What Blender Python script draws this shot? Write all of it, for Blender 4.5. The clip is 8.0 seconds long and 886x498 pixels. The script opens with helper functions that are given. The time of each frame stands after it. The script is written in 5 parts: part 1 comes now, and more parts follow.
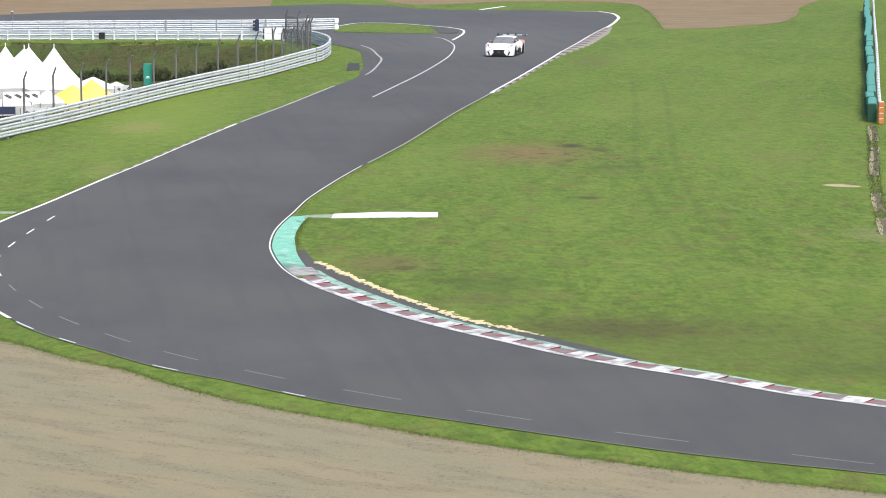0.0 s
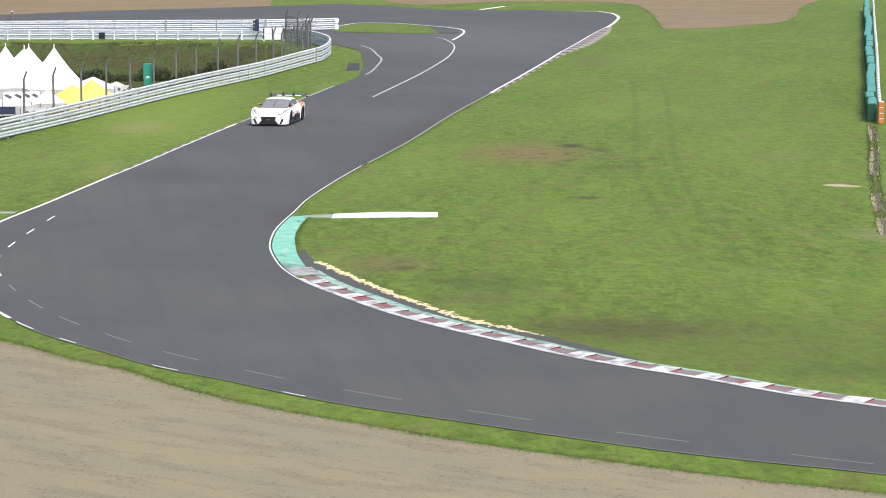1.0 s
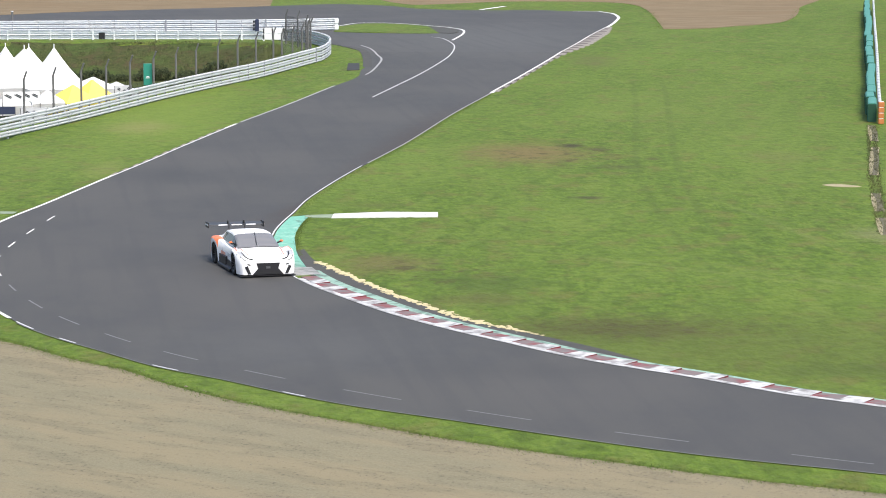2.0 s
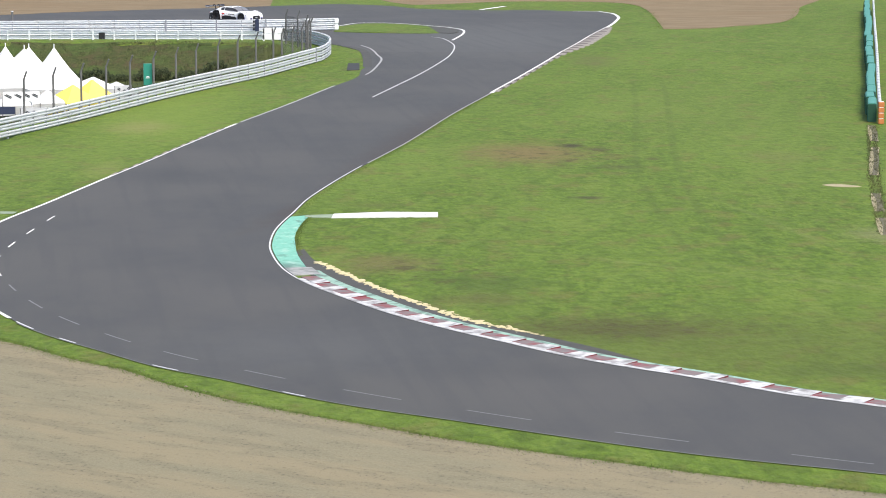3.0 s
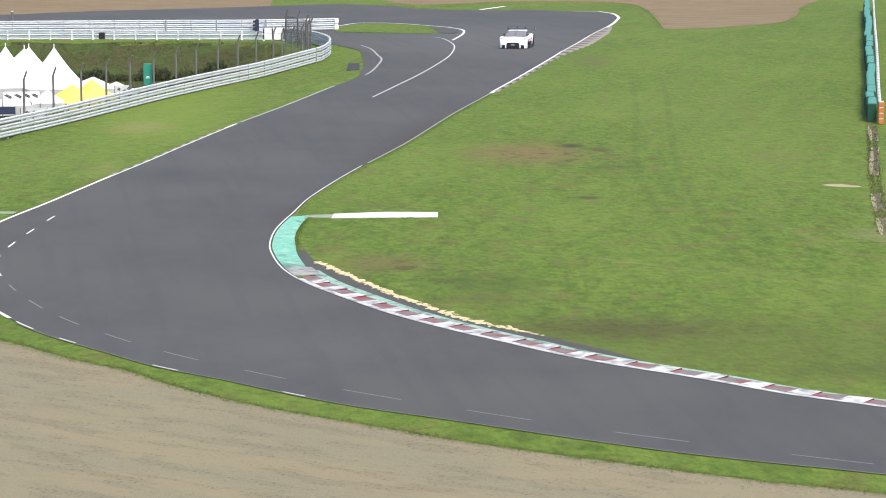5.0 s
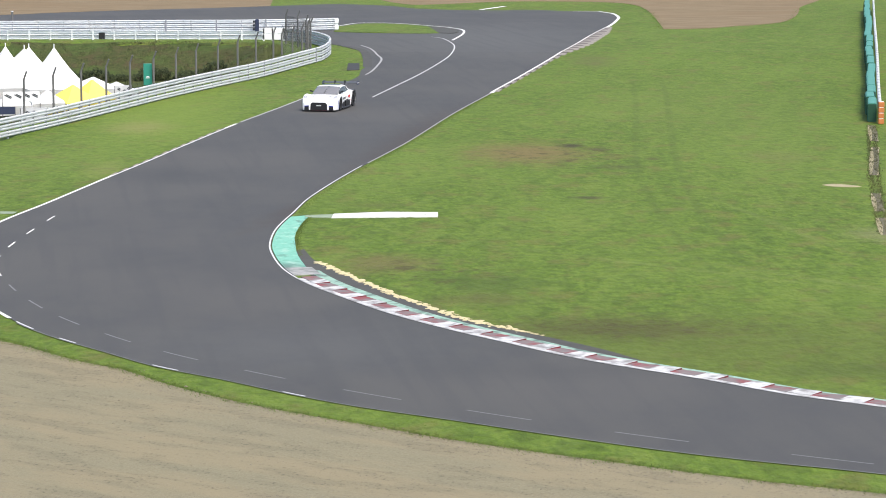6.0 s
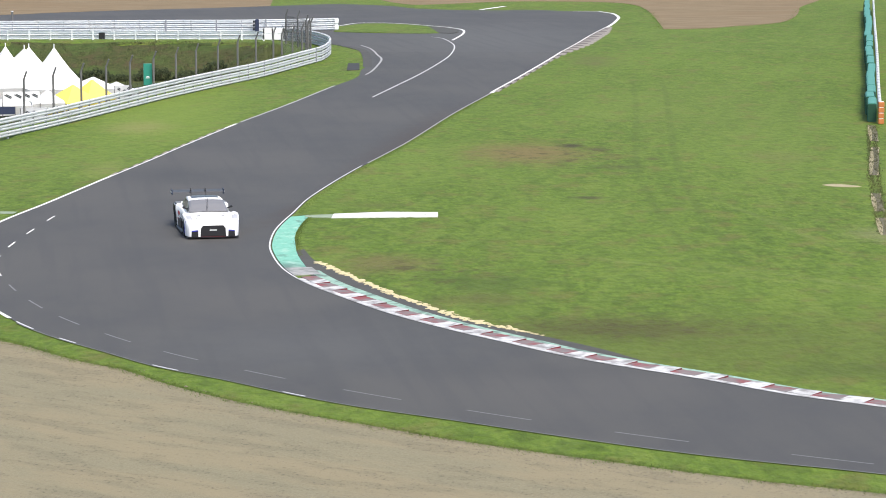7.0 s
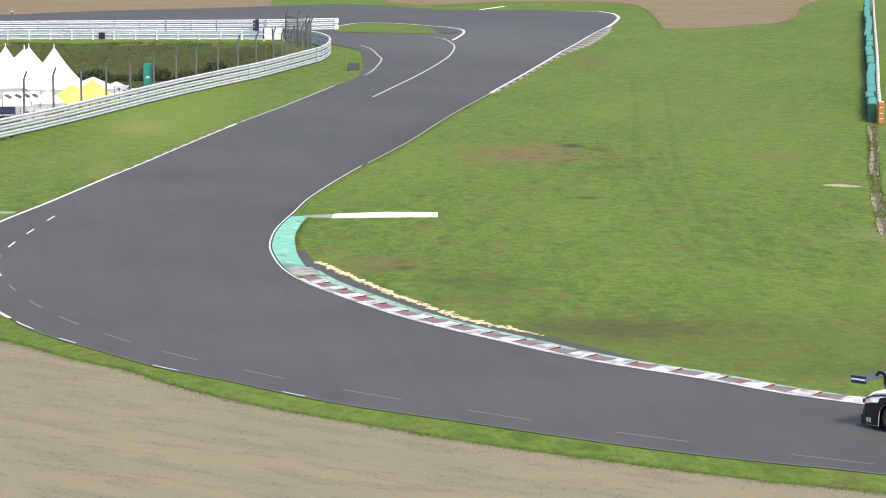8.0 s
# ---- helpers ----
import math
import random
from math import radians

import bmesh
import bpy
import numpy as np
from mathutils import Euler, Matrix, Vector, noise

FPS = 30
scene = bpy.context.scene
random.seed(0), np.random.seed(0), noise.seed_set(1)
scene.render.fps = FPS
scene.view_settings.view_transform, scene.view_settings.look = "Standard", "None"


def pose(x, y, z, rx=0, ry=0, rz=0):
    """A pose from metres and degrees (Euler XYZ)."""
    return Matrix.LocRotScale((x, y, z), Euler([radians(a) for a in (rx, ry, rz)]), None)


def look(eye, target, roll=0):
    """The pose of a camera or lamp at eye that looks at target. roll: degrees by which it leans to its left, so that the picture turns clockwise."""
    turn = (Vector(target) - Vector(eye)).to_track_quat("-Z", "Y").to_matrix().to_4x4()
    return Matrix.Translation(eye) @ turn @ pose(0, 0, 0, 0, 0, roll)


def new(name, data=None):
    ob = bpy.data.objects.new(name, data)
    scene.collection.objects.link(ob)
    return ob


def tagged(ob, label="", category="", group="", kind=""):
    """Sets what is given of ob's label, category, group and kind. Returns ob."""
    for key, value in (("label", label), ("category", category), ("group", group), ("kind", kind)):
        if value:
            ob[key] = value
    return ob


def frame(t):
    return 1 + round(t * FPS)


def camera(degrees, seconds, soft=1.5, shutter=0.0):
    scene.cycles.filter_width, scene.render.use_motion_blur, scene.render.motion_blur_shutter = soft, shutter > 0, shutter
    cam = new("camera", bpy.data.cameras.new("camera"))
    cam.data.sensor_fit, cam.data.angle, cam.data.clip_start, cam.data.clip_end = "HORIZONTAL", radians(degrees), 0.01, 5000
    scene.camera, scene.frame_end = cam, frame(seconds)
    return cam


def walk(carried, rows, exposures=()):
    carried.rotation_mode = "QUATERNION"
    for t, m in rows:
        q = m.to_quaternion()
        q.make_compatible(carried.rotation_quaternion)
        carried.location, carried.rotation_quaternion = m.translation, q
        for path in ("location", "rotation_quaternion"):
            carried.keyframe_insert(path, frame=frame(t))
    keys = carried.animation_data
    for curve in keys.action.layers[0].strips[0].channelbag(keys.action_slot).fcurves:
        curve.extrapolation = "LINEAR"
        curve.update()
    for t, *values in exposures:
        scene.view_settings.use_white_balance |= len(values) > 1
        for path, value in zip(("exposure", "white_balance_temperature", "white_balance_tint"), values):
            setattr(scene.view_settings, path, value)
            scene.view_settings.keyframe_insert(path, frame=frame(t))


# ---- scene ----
cam = camera(16.987, 8.0, 0.95)
EYE = (0.0, 0.0, 14.4)
AIM = pose(*EYE, 82.17, 0, 0)
walk(cam, [(0.0, AIM), (8.0, AIM)])

# ---- daylight: a bright, thinly clouded sky ----
SUN_UP, SUN_ROUND = 57.0, 152.0
world = bpy.data.worlds.new("sky")
scene.world = world
world.use_nodes = True
sky = world.node_tree.nodes.new("ShaderNodeTexSky")
sky.sky_type, sky.sun_disc = "NISHITA", False
sky.sun_elevation, sky.sun_rotation = radians(SUN_UP), radians(SUN_ROUND)
sky.dust_density, sky.air_density, sky.ozone_density = 3.0, 1.0, 1.0
back = world.node_tree.nodes["Background"]
back.inputs["Strength"].default_value = 0.11
world.node_tree.links.new(sky.outputs[0], back.inputs["Color"])
sun = new("sun", bpy.data.lights.new("sun", "SUN"))
sun.data.energy, sun.data.angle, sun.data.color = 2.1, radians(20), (1.0, 0.95, 0.86)
sun_dir = Vector((math.sin(radians(SUN_ROUND)) * math.cos(radians(SUN_UP)), math.cos(radians(SUN_ROUND)) * math.cos(radians(SUN_UP)), math.sin(radians(SUN_UP))))
sun.matrix_world = look(sun_dir * 100, (0, 0, 0))
scene.view_settings.exposure = 1.06


# ---- materials ----
class Mat:
    """A principled material and short ways to add nodes to it."""

    def __init__(self, name, rough=0.6, metal=0.0, spec=0.5):
        self.m = bpy.data.materials.new(name)
        self.m.use_nodes = True
        self.t = self.m.node_tree
        self.b = self.t.nodes["Principled BSDF"]
        self.b.inputs["Roughness"].default_value = rough
        self.b.inputs["Metallic"].default_value = metal
        self.b.inputs["Specular IOR Level"].default_value = spec
        self.co = self.t.nodes.new("ShaderNodeTexCoord").outputs["Object"]

    def put(self, socket, value):
        if hasattr(value, "is_linked"):
            self.t.links.new(value, socket)
        else:
            socket.default_value = value

    def at(self, sx=1.0, sy=1.0, sz=1.0, turn=0.0):
        n = self.t.nodes.new("ShaderNodeMapping")
        n.vector_type = "TEXTURE"
        n.inputs["Scale"].default_value = (1 / sx, 1 / sy, 1 / sz)
        n.inputs["Rotation"].default_value = (0, 0, radians(turn))
        self.t.links.new(self.co, n.inputs["Vector"])
        return n.outputs[0]

    def noise(self, scale, detail=3.0, rough=0.55, co=None):
        n = self.t.nodes.new("ShaderNodeTexNoise")
        n.inputs["Scale"].default_value, n.inputs["Detail"].default_value, n.inputs["Roughness"].default_value = scale, detail, rough
        self.t.links.new(co if co is not None else self.co, n.inputs["Vector"])
        return n.outputs["Fac"]

    def step(self, value, lo, hi):
        n = self.t.nodes.new("ShaderNodeMapRange")
        n.interpolation_type = "SMOOTHSTEP"
        self.put(n.inputs["Value"], value)
        n.inputs["From Min"].default_value, n.inputs["From Max"].default_value = lo, hi
        return n.outputs["Result"]

    def sums(self, op, a, b=0.0):
        n = self.t.nodes.new("ShaderNodeMath")
        n.operation = op
        self.put(n.inputs[0], a)
        self.put(n.inputs[1], b)
        return n.outputs[0]

    def mix(self, fac, a, b):
        n = self.t.nodes.new("ShaderNodeMix")
        n.data_type = "RGBA"
        self.put(n.inputs[0], fac)
        for s, v in ((n.inputs[6], a), (n.inputs[7], b)):
            self.put(s, (*v, 1.0) if isinstance(v, tuple) else v)
        return n.outputs[2]

    def spot(self, x, y, rx, ry, edge=0.5, turn=0.0):
        """1 inside a ragged oval on the ground, 0 outside."""
        n = self.t.nodes.new("ShaderNodeMapping")
        n.vector_type = "TEXTURE"
        n.inputs["Location"].default_value = (x, y, 0)
        n.inputs["Rotation"].default_value = (0, 0, radians(turn))
        n.inputs["Scale"].default_value = (rx, ry, 1000)
        self.t.links.new(self.co, n.inputs["Vector"])
        d = self.t.nodes.new("ShaderNodeVectorMath")
        d.operation = "LENGTH"
        self.t.links.new(n.outputs[0], d.inputs[0])
        ragged = self.sums("ADD", d.outputs["Value"], self.sums("MULTIPLY", self.noise(1.3, 4.0), 0.9))
        n2 = self.step(ragged, 1.45, 1.45 - edge)
        return n2

    def color(self, value):
        self.put(self.b.inputs["Base Color"], (*value, 1.0) if isinstance(value, tuple) else value)
        return self

    def bump(self, height, strength=0.3, dist=0.02):
        n = self.t.nodes.new("ShaderNodeBump")
        n.inputs["Strength"].default_value, n.inputs["Distance"].default_value = strength, dist
        self.put(n.inputs["Height"], height)
        self.t.links.new(n.outputs[0], self.b.inputs["Normal"])
        return self


def plain(name, c, rough=0.5, metal=0.0, spread=0.12, scale=6.0, spec=0.5):
    """A colour with slight dirt and unevenness."""
    k = Mat(name, rough, metal, spec)
    dark = tuple(v * (1 - spread) for v in c)
    lite = tuple(min(0.9, v * (1 + spread)) for v in c)
    k.color(k.mix(k.noise(scale, 4.0), dark, lite))
    return k.m


def grass_material():
    k = Mat("meadow_grass", 0.75, 0.0, 0.2)
    fine = k.noise(5.0, 3.0, 0.6, k.at(1.0, 0.4))
    clump = k.noise(1.8, 2.5, 0.55, k.at(0.85, 0.42, 1.0, 4))
    patch = k.noise(0.50, 3.0, 0.55, k.at(1.0, 0.30, 1.0, 6))
    wide = k.noise(0.11, 3.0, 0.5, k.at(1.0, 0.45, 1.0, -8))
    mow = k.noise(0.5, 2.0, 0.5, k.at(2.2, 0.10, 1.0, -12))
    c = k.mix(k.step(fine, 0.30, 0.70), (0.056, 0.098, 0.008), (0.116, 0.178, 0.020))
    c = k.mix(k.sums("MULTIPLY", k.step(clump, 0.49, 0.66), 0.70), c, (0.050, 0.083, 0.008))
    c = k.mix(k.sums("MULTIPLY", k.step(clump, 0.46, 0.30), 0.55), c, (0.146, 0.190, 0.030))
    c = k.mix(k.sums("MULTIPLY", k.step(patch, 0.50, 0.70), 0.40), c, (0.064, 0.104, 0.011))
    c = k.mix(k.sums("MULTIPLY", k.step(patch, 0.46, 0.30), 0.45), c, (0.140, 0.176, 0.032))
    c = k.mix(k.sums("MULTIPLY", k.step(wide, 0.42, 0.64), 0.40), c, (0.124, 0.180, 0.026))
    c = k.mix(k.sums("MULTIPLY", k.step(mow, 0.45, 0.65), 0.30), c, (0.126, 0.176, 0.030))
    dry = k.noise(0.8, 3.0, 0.6, k.at(0.8, 0.5, 1.0, -5))
    c = k.mix(k.sums("MULTIPLY", k.step(dry, 0.52, 0.68), 0.60), c, (0.122, 0.108, 0.032))
    tuft = k.noise(3.2, 2.0, 0.5, k.at(0.75, 0.6, 1.0, 3))
    c = k.mix(k.sums("MULTIPLY", k.step(tuft, 0.51, 0.68), 0.45), c, (0.040, 0.064, 0.007))
    c = k.mix(k.sums("MULTIPLY", k.step(tuft, 0.46, 0.30), 0.25), c, (0.140, 0.184, 0.032))
    c = k.mix(0.06, c, (0.040, 0.062, 0.006))
    # worn, scorched and damp places
    for x, y, rx, ry, tint, much in ((8.0, 84.0, 17.0, 10.0, (0.080, 0.094, 0.020), 0.50), (14.0, 160.0, 9.0, 30.0, (0.112, 0.150, 0.028), 0.3), (3.9, 137.5, 4.6, 7.0, (0.142, 0.110, 0.040), 0.95), (6.1, 140.9, 0.9, 1.5, (0.036, 0.030, 0.014), 0.95), (7.2, 139.2, 1.0, 1.0, (0.070, 0.058, 0.024), 0.8), (5.9, 120.1, 1.1, 0.8, (0.046, 0.046, 0.018), 0.85),
                                     (7.8, 131.5, 1.6, 1.4, (0.060, 0.062, 0.020), 0.65), (9.6, 135.0, 0.7, 0.8, (0.070, 0.062, 0.022), 0.7), (-2.8, 117.6, 1.6, 1.6, (0.085, 0.088, 0.022), 0.5), (-2.0, 101.0, 2.6, 3.6, (0.120, 0.096, 0.036), 0.7),
                                     (1.6, 96.5, 3.0, 3.0, (0.048, 0.074, 0.012), 0.55), (5.2, 87.4, 5.2, 3.0, (0.064, 0.060, 0.017), 0.75), (1.2, 93.0, 2.6, 2.2, (0.088, 0.082, 0.026), 0.6), (11.5, 80.3, 4.0, 1.6, (0.060, 0.082, 0.016), 0.6), (16.6, 108.5, 2.6, 3.2, (0.170, 0.165, 0.075), 0.6),
                                     (10.0, 196.0, 2.6, 9.0, (0.090, 0.085, 0.030), 0.5), (-14.5, 156.0, 6.0, 26.0, (0.132, 0.186, 0.026), 0.7), (-15.4, 150.0, 2.6, 5.0, (0.190, 0.180, 0.062), 0.6), (-15.0, 131.0, 1.5, 5.0, (0.160, 0.168, 0.050), 0.35), (12.0, 240.0, 2.2, 6.0, (0.100, 0.085, 0.035), 0.4), (15.4, 136.0, 2.4, 4.0, (0.128, 0.120, 0.040), 0.4)):
        c = k.mix(k.sums("MULTIPLY", k.spot(x, y, rx, ry, 0.9), much), c, tint)
    # scuffed streaks in the worn ground
    scuff = k.step(k.noise(1.7, 5.0, 0.7, k.at(0.8, 0.55, 1.0, -30)), 0.51, 0.60)
    for x, y, rx, ry in ((5.2, 136.0, 6.5, 8.0), (-0.5, 99.0, 4.0, 6.0), (6.0, 87.5, 7.0, 3.6)):
        c = k.mix(k.sums("MULTIPLY", k.sums("MULTIPLY", k.spot(x, y, rx, ry, 0.9), scuff), 0.75), c, (0.056, 0.050, 0.017))
    # old wheel tracks that curve through the infield: x as a cubic of y, pressed dark
    broken = k.step(k.noise(0.5, 4.0, 0.7), 0.34, 0.58)
    for poly, half in (((8.6503743, 0.03912086, 0.00123183, -1.81e-05), 0.16), ((10.43191757, 0.03981842, 0.0010369, -1.401e-05), 0.17)):
        sep = k.t.nodes.new("ShaderNodeSeparateXYZ")
        k.t.links.new(k.co, sep.inputs[0])
        y = k.sums("SUBTRACT", sep.outputs[1], 130.0)
        path = poly[3]
        for cf in (poly[2], poly[1], poly[0]):
            path = k.sums("ADD", k.sums("MULTIPLY", path, y), cf)
        off = k.sums("ABSOLUTE", k.sums("SUBTRACT", sep.outputs[0], path))
        on = k.sums("MULTIPLY", k.step(off, half * 1.6, half * 0.4), k.sums("MULTIPLY", k.step(y, -34.0, -26.0), k.step(y, 60.0, 40.0)))
        c = k.mix(k.sums("MULTIPLY", k.sums("MULTIPLY", on, broken), 0.42), c, (0.056, 0.078, 0.014))
    for x, y, rx, ry, turn in ((12.6, 112.0, 0.35, 14.0, 12.0), (13.5, 96.0, 0.5, 12.0, 40.0), (8.0, 100.0, 0.4, 12.0, 48.0)):
        c = k.mix(k.sums("MULTIPLY", k.spot(x, y, rx, ry, 0.9, turn), 0.30), c, (0.150, 0.175, 0.050))
    k.color(c)
    k.bump(k.sums("ADD", fine, k.sums("MULTIPLY", clump, 1.2)), 0.7, 0.08)
    return k.m


def asphalt_material():
    k = Mat("track_asphalt", 0.75, 0.0, 0.35)
    grit = k.noise(38.0, 3.0, 0.7)
    mid = k.noise(0.8, 4.0, 0.6, k.at(1.0, 0.5))
    wide = k.noise(0.10, 3.0, 0.5)
    c = k.mix(k.step(grit, 0.3, 0.75), (0.053, 0.0515, 0.050), (0.074, 0.072, 0.070))
    c = k.mix(k.sums("MULTIPLY", k.step(mid, 0.4, 0.65), 0.45), c, (0.047, 0.047, 0.050))
    c = k.mix(k.sums("MULTIPLY", k.step(wide, 0.4, 0.65), 0.6), c, (0.078, 0.074, 0.069))
    for x, y, rx, ry in ((-5.2, 137.0, 1.6, 4.0), (-12.0, 128.0, 2.0, 9.0), (-4.0, 101.0, 1.2, 6.0), (3.0, 80.0, 6.0, 2.0)):
        c = k.mix(k.sums("MULTIPLY", k.spot(x, y, rx, ry, 1.2), 0.35), c, (0.040, 0.040, 0.041))
    # pale far stretch, rubber and brown dust beside the inner edge
    c = k.mix(k.sums("MULTIPLY", k.spot(3.0, 225.0, 14.0, 40.0, 0.9), 0.75), c, (0.084, 0.083, 0.080))
    for x, y, rx, ry, turn in ((-1.6, 143.0, 2.0, 28.0, -7.5), (-5.2, 118.0, 1.1, 12.0, -14.0)):
        c = k.mix(k.sums("MULTIPLY", k.spot(x, y, rx, ry, 1.0, turn), 0.85), c, (0.050, 0.042, 0.037))
    c = k.mix(k.sums("MULTIPLY", k.spot(-4.0, 84.0, 8.0, 7.0, 1.2), 0.5), c, (0.083, 0.083, 0.082))
    lane = k.noise(0.9, 3.0, 0.5, k.at(1.6, 0.06, 1.0, 8))
    c = k.mix(k.sums("MULTIPLY", k.step(lane, 0.5, 0.66), 0.3), c, (0.046, 0.046, 0.048))
    k.color(c)
    k.bump(grit, 0.25, 0.006)
    return k.m


def gravel_material():
    k = Mat("gravel_bed", 0.95, 0.0, 0.2)
    stones = k.noise(15.0, 5.0, 0.8)
    pebble = k.noise(8.0, 4.0, 0.72, k.at(1.0, 0.7))
    furrow = k.noise(0.9, 4.0, 0.6, k.at(0.40, 1.2, 1.0, -38))
    wide = k.noise(0.34, 4.0, 0.6, k.at(0.35, 1.3, 1.0, -38))
    c = k.mix(k.step(stones, 0.3, 0.7), (0.170, 0.154, 0.100), (0.226, 0.205, 0.138))
    c = k.mix(k.sums("MULTIPLY", k.step(wide, 0.42, 0.60), 0.65), c, (0.232, 0.196, 0.124))
    c = k.mix(k.sums("MULTIPLY", k.step(furrow, 0.47, 0.64), 0.45), c, (0.150, 0.134, 0.092))
    rough = k.sums("MULTIPLY", k.step(furrow, 0.47, 0.58), k.step(pebble, 0.52, 0.62))
    c = k.mix(k.sums("MULTIPLY", rough, 0.55), c, (0.104, 0.090, 0.062))
    c = k.mix(k.sums("MULTIPLY", k.step(pebble, 0.60, 0.68), 0.45), c, (0.100, 0.086, 0.060))
    k.color(c)
    k.bump(k.sums("ADD", k.sums("MULTIPLY", stones, 0.6), k.sums("ADD", pebble, furrow)), 0.6, 0.05)
    return k.m


def far_gravel_material():
    """Brown gravel with the long lines that a rake leaves."""
    k = Mat("brown_gravel", 0.95, 0.0, 0.2)
    rake = k.noise(0.9, 5.0, 0.7, k.at(0.28, 1.0, 1.0, 9))
    wide = k.noise(0.12, 4.0, 0.6, k.at(0.5, 1.0))
    c = k.mix(k.step(rake, 0.36, 0.64), (0.150, 0.112, 0.066), (0.206, 0.158, 0.098))
    c = k.mix(k.sums("MULTIPLY", k.step(wide, 0.45, 0.62), 0.5), c, (0.172, 0.118, 0.066))
    k.color(c)
    k.bump(rake, 0.5, 0.06)
    return k.m


def bank_material():
    k = Mat("rough_bank", 0.85, 0.0, 0.2)
    fine, mid, wide = k.noise(4.0, 5.0, 0.75), k.noise(0.8, 5.0, 0.7), k.noise(0.3, 4.0, 0.6, k.at(0.6, 1.5))
    c = k.mix(k.step(fine, 0.3, 0.7), (0.034, 0.044, 0.015), (0.070, 0.082, 0.028))
    c = k.mix(k.sums("MULTIPLY", k.step(mid, 0.46, 0.64), 0.7), c, (0.066, 0.050, 0.028))
    c = k.mix(k.sums("MULTIPLY", k.step(wide, 0.47, 0.60), 0.65), c, (0.052, 0.088, 0.020))
    k.color(c)
    k.bump(fine, 0.8, 0.1)
    return k.m


BANK = bank_material()
GRASS, ASPHALT, GRAVEL = grass_material(), asphalt_material(), gravel_material()
LINE = plain("line_paint", (0.72, 0.72, 0.70), 0.6, spread=0.12, scale=3.0)
APRON = plain("apron_asphalt", (0.056, 0.055, 0.050), 0.85, spread=0.3, scale=2.0)
STRIPE = plain("stripe_paint", (0.52, 0.53, 0.53), 0.7, spread=0.15, scale=2.5)
PALE_LINE = plain("pale_line_paint", (0.30, 0.30, 0.295), 0.7, spread=0.3, scale=4.0)
WORN_LINE = plain("worn_line_paint", (0.11, 0.115, 0.10), 0.7, spread=0.35, scale=5.0)
RAIL_WHITE = plain("rail_white", (0.80, 0.83, 0.88), 0.5, spread=0.10, scale=1.5)
RAIL_POST = plain("galvanised_post", (0.30, 0.32, 0.35), 0.6, spread=0.2)
POST_GREY = plain("post_grey", (0.125, 0.125, 0.125), 0.8, spread=0.2)
DARK_POST = plain("dark_wire", (0.085, 0.085, 0.09), 0.7, spread=0.2)

def worn_paint(name, fresh, bare, scale, lo=0.42, hi=0.62):
    """Paint that tyres have rubbed through in streaks."""
    k = Mat(name, 0.75, 0.0, 0.3)
    k.co = k.t.nodes.new("ShaderNodeNewGeometry").outputs["Position"]
    rub = k.sums("ADD", k.sums("MULTIPLY", k.noise(scale, 4.0, 0.65), 0.6), k.sums("MULTIPLY", k.noise(scale * 0.25, 3.0), 0.4))
    k.color(k.mix(k.step(rub, lo, hi), fresh, bare))
    k.bump(k.noise(scale * 6, 3.0), 0.2, 0.005)
    return k.m




def teal_material():
    """Green paint, chalky in places and rubbed through to the concrete in others."""
    k = Mat("teal_paint", 0.8, 0.0, 0.3)
    k.co = k.t.nodes.new("ShaderNodeNewGeometry").outputs["Position"]
    c = k.mix(k.step(k.noise(5.0, 4.0, 0.7), 0.3, 0.7), (0.135, 0.355, 0.270), (0.185, 0.440, 0.345))
    c = k.mix(k.sums("MULTIPLY", k.step(k.noise(1.3, 5.0, 0.7), 0.50, 0.66), 0.75), c, (0.350, 0.500, 0.430))
    c = k.mix(k.sums("MULTIPLY", k.step(k.noise(1.0, 5.0, 0.7, k.at(1.3, 0.6)), 0.53, 0.64), 0.7), c, (0.095, 0.190, 0.160))
    c = k.mix(k.sums("MULTIPLY", k.spot(-5.3, 99.6, 1.1, 2.6, 1.0), 0.85), c, (0.088, 0.120, 0.112))
    k.color(c)
    k.bump(k.noise(9.0, 3.0), 0.2, 0.005)
    return k.m


TEAL_PAINT = teal_material()
SLAB = worn_paint("slab_concrete", (0.34, 0.335, 0.33), (0.16, 0.17, 0.165), 1.6, 0.42, 0.60)
MARKER = worn_paint("marker_paint", (0.60, 0.605, 0.60), (0.25, 0.28, 0.20), 2.6, 0.56, 0.68)
PALE_TEAL = worn_paint("pale_teal_paint", (0.26, 0.40, 0.33), (0.10, 0.15, 0.13), 2.4, 0.46, 0.64)
KERB_WHITE = worn_paint("kerb_white", (0.50, 0.50, 0.505), (0.23, 0.225, 0.225), 2.6, 0.43, 0.62)
KERB_RED = worn_paint("kerb_red", (0.215, 0.060, 0.066), (0.175, 0.150, 0.150), 1.8, 0.38, 0.56)
# The kerb's red again, darkened for the shade on the tooth drops.
KERB_RED_SHADED = worn_paint("kerb_riser_red_shaded", (0.150, 0.026, 0.034), (0.110, 0.050, 0.050), 3.0, 0.45, 0.6)
CAR_WHITE = plain("car_white", (0.82, 0.82, 0.83), 0.3, spread=0.03)
CAR_BLACK = plain("car_black", (0.012, 0.012, 0.015), 0.45, spread=0.3)
BROWN_GRAVEL = far_gravel_material()
PALE_DIRT = plain("pale_dirt", (0.30, 0.26, 0.16), 0.95, spread=0.3, scale=1.5)
DIRT = plain("grey_dirt", (0.112, 0.098, 0.066), 0.95, spread=0.3, scale=1.2)
PALE_PAINT = plain("pale_worn_paint", (0.22, 0.27, 0.19), 0.8, spread=0.3, scale=3.0)
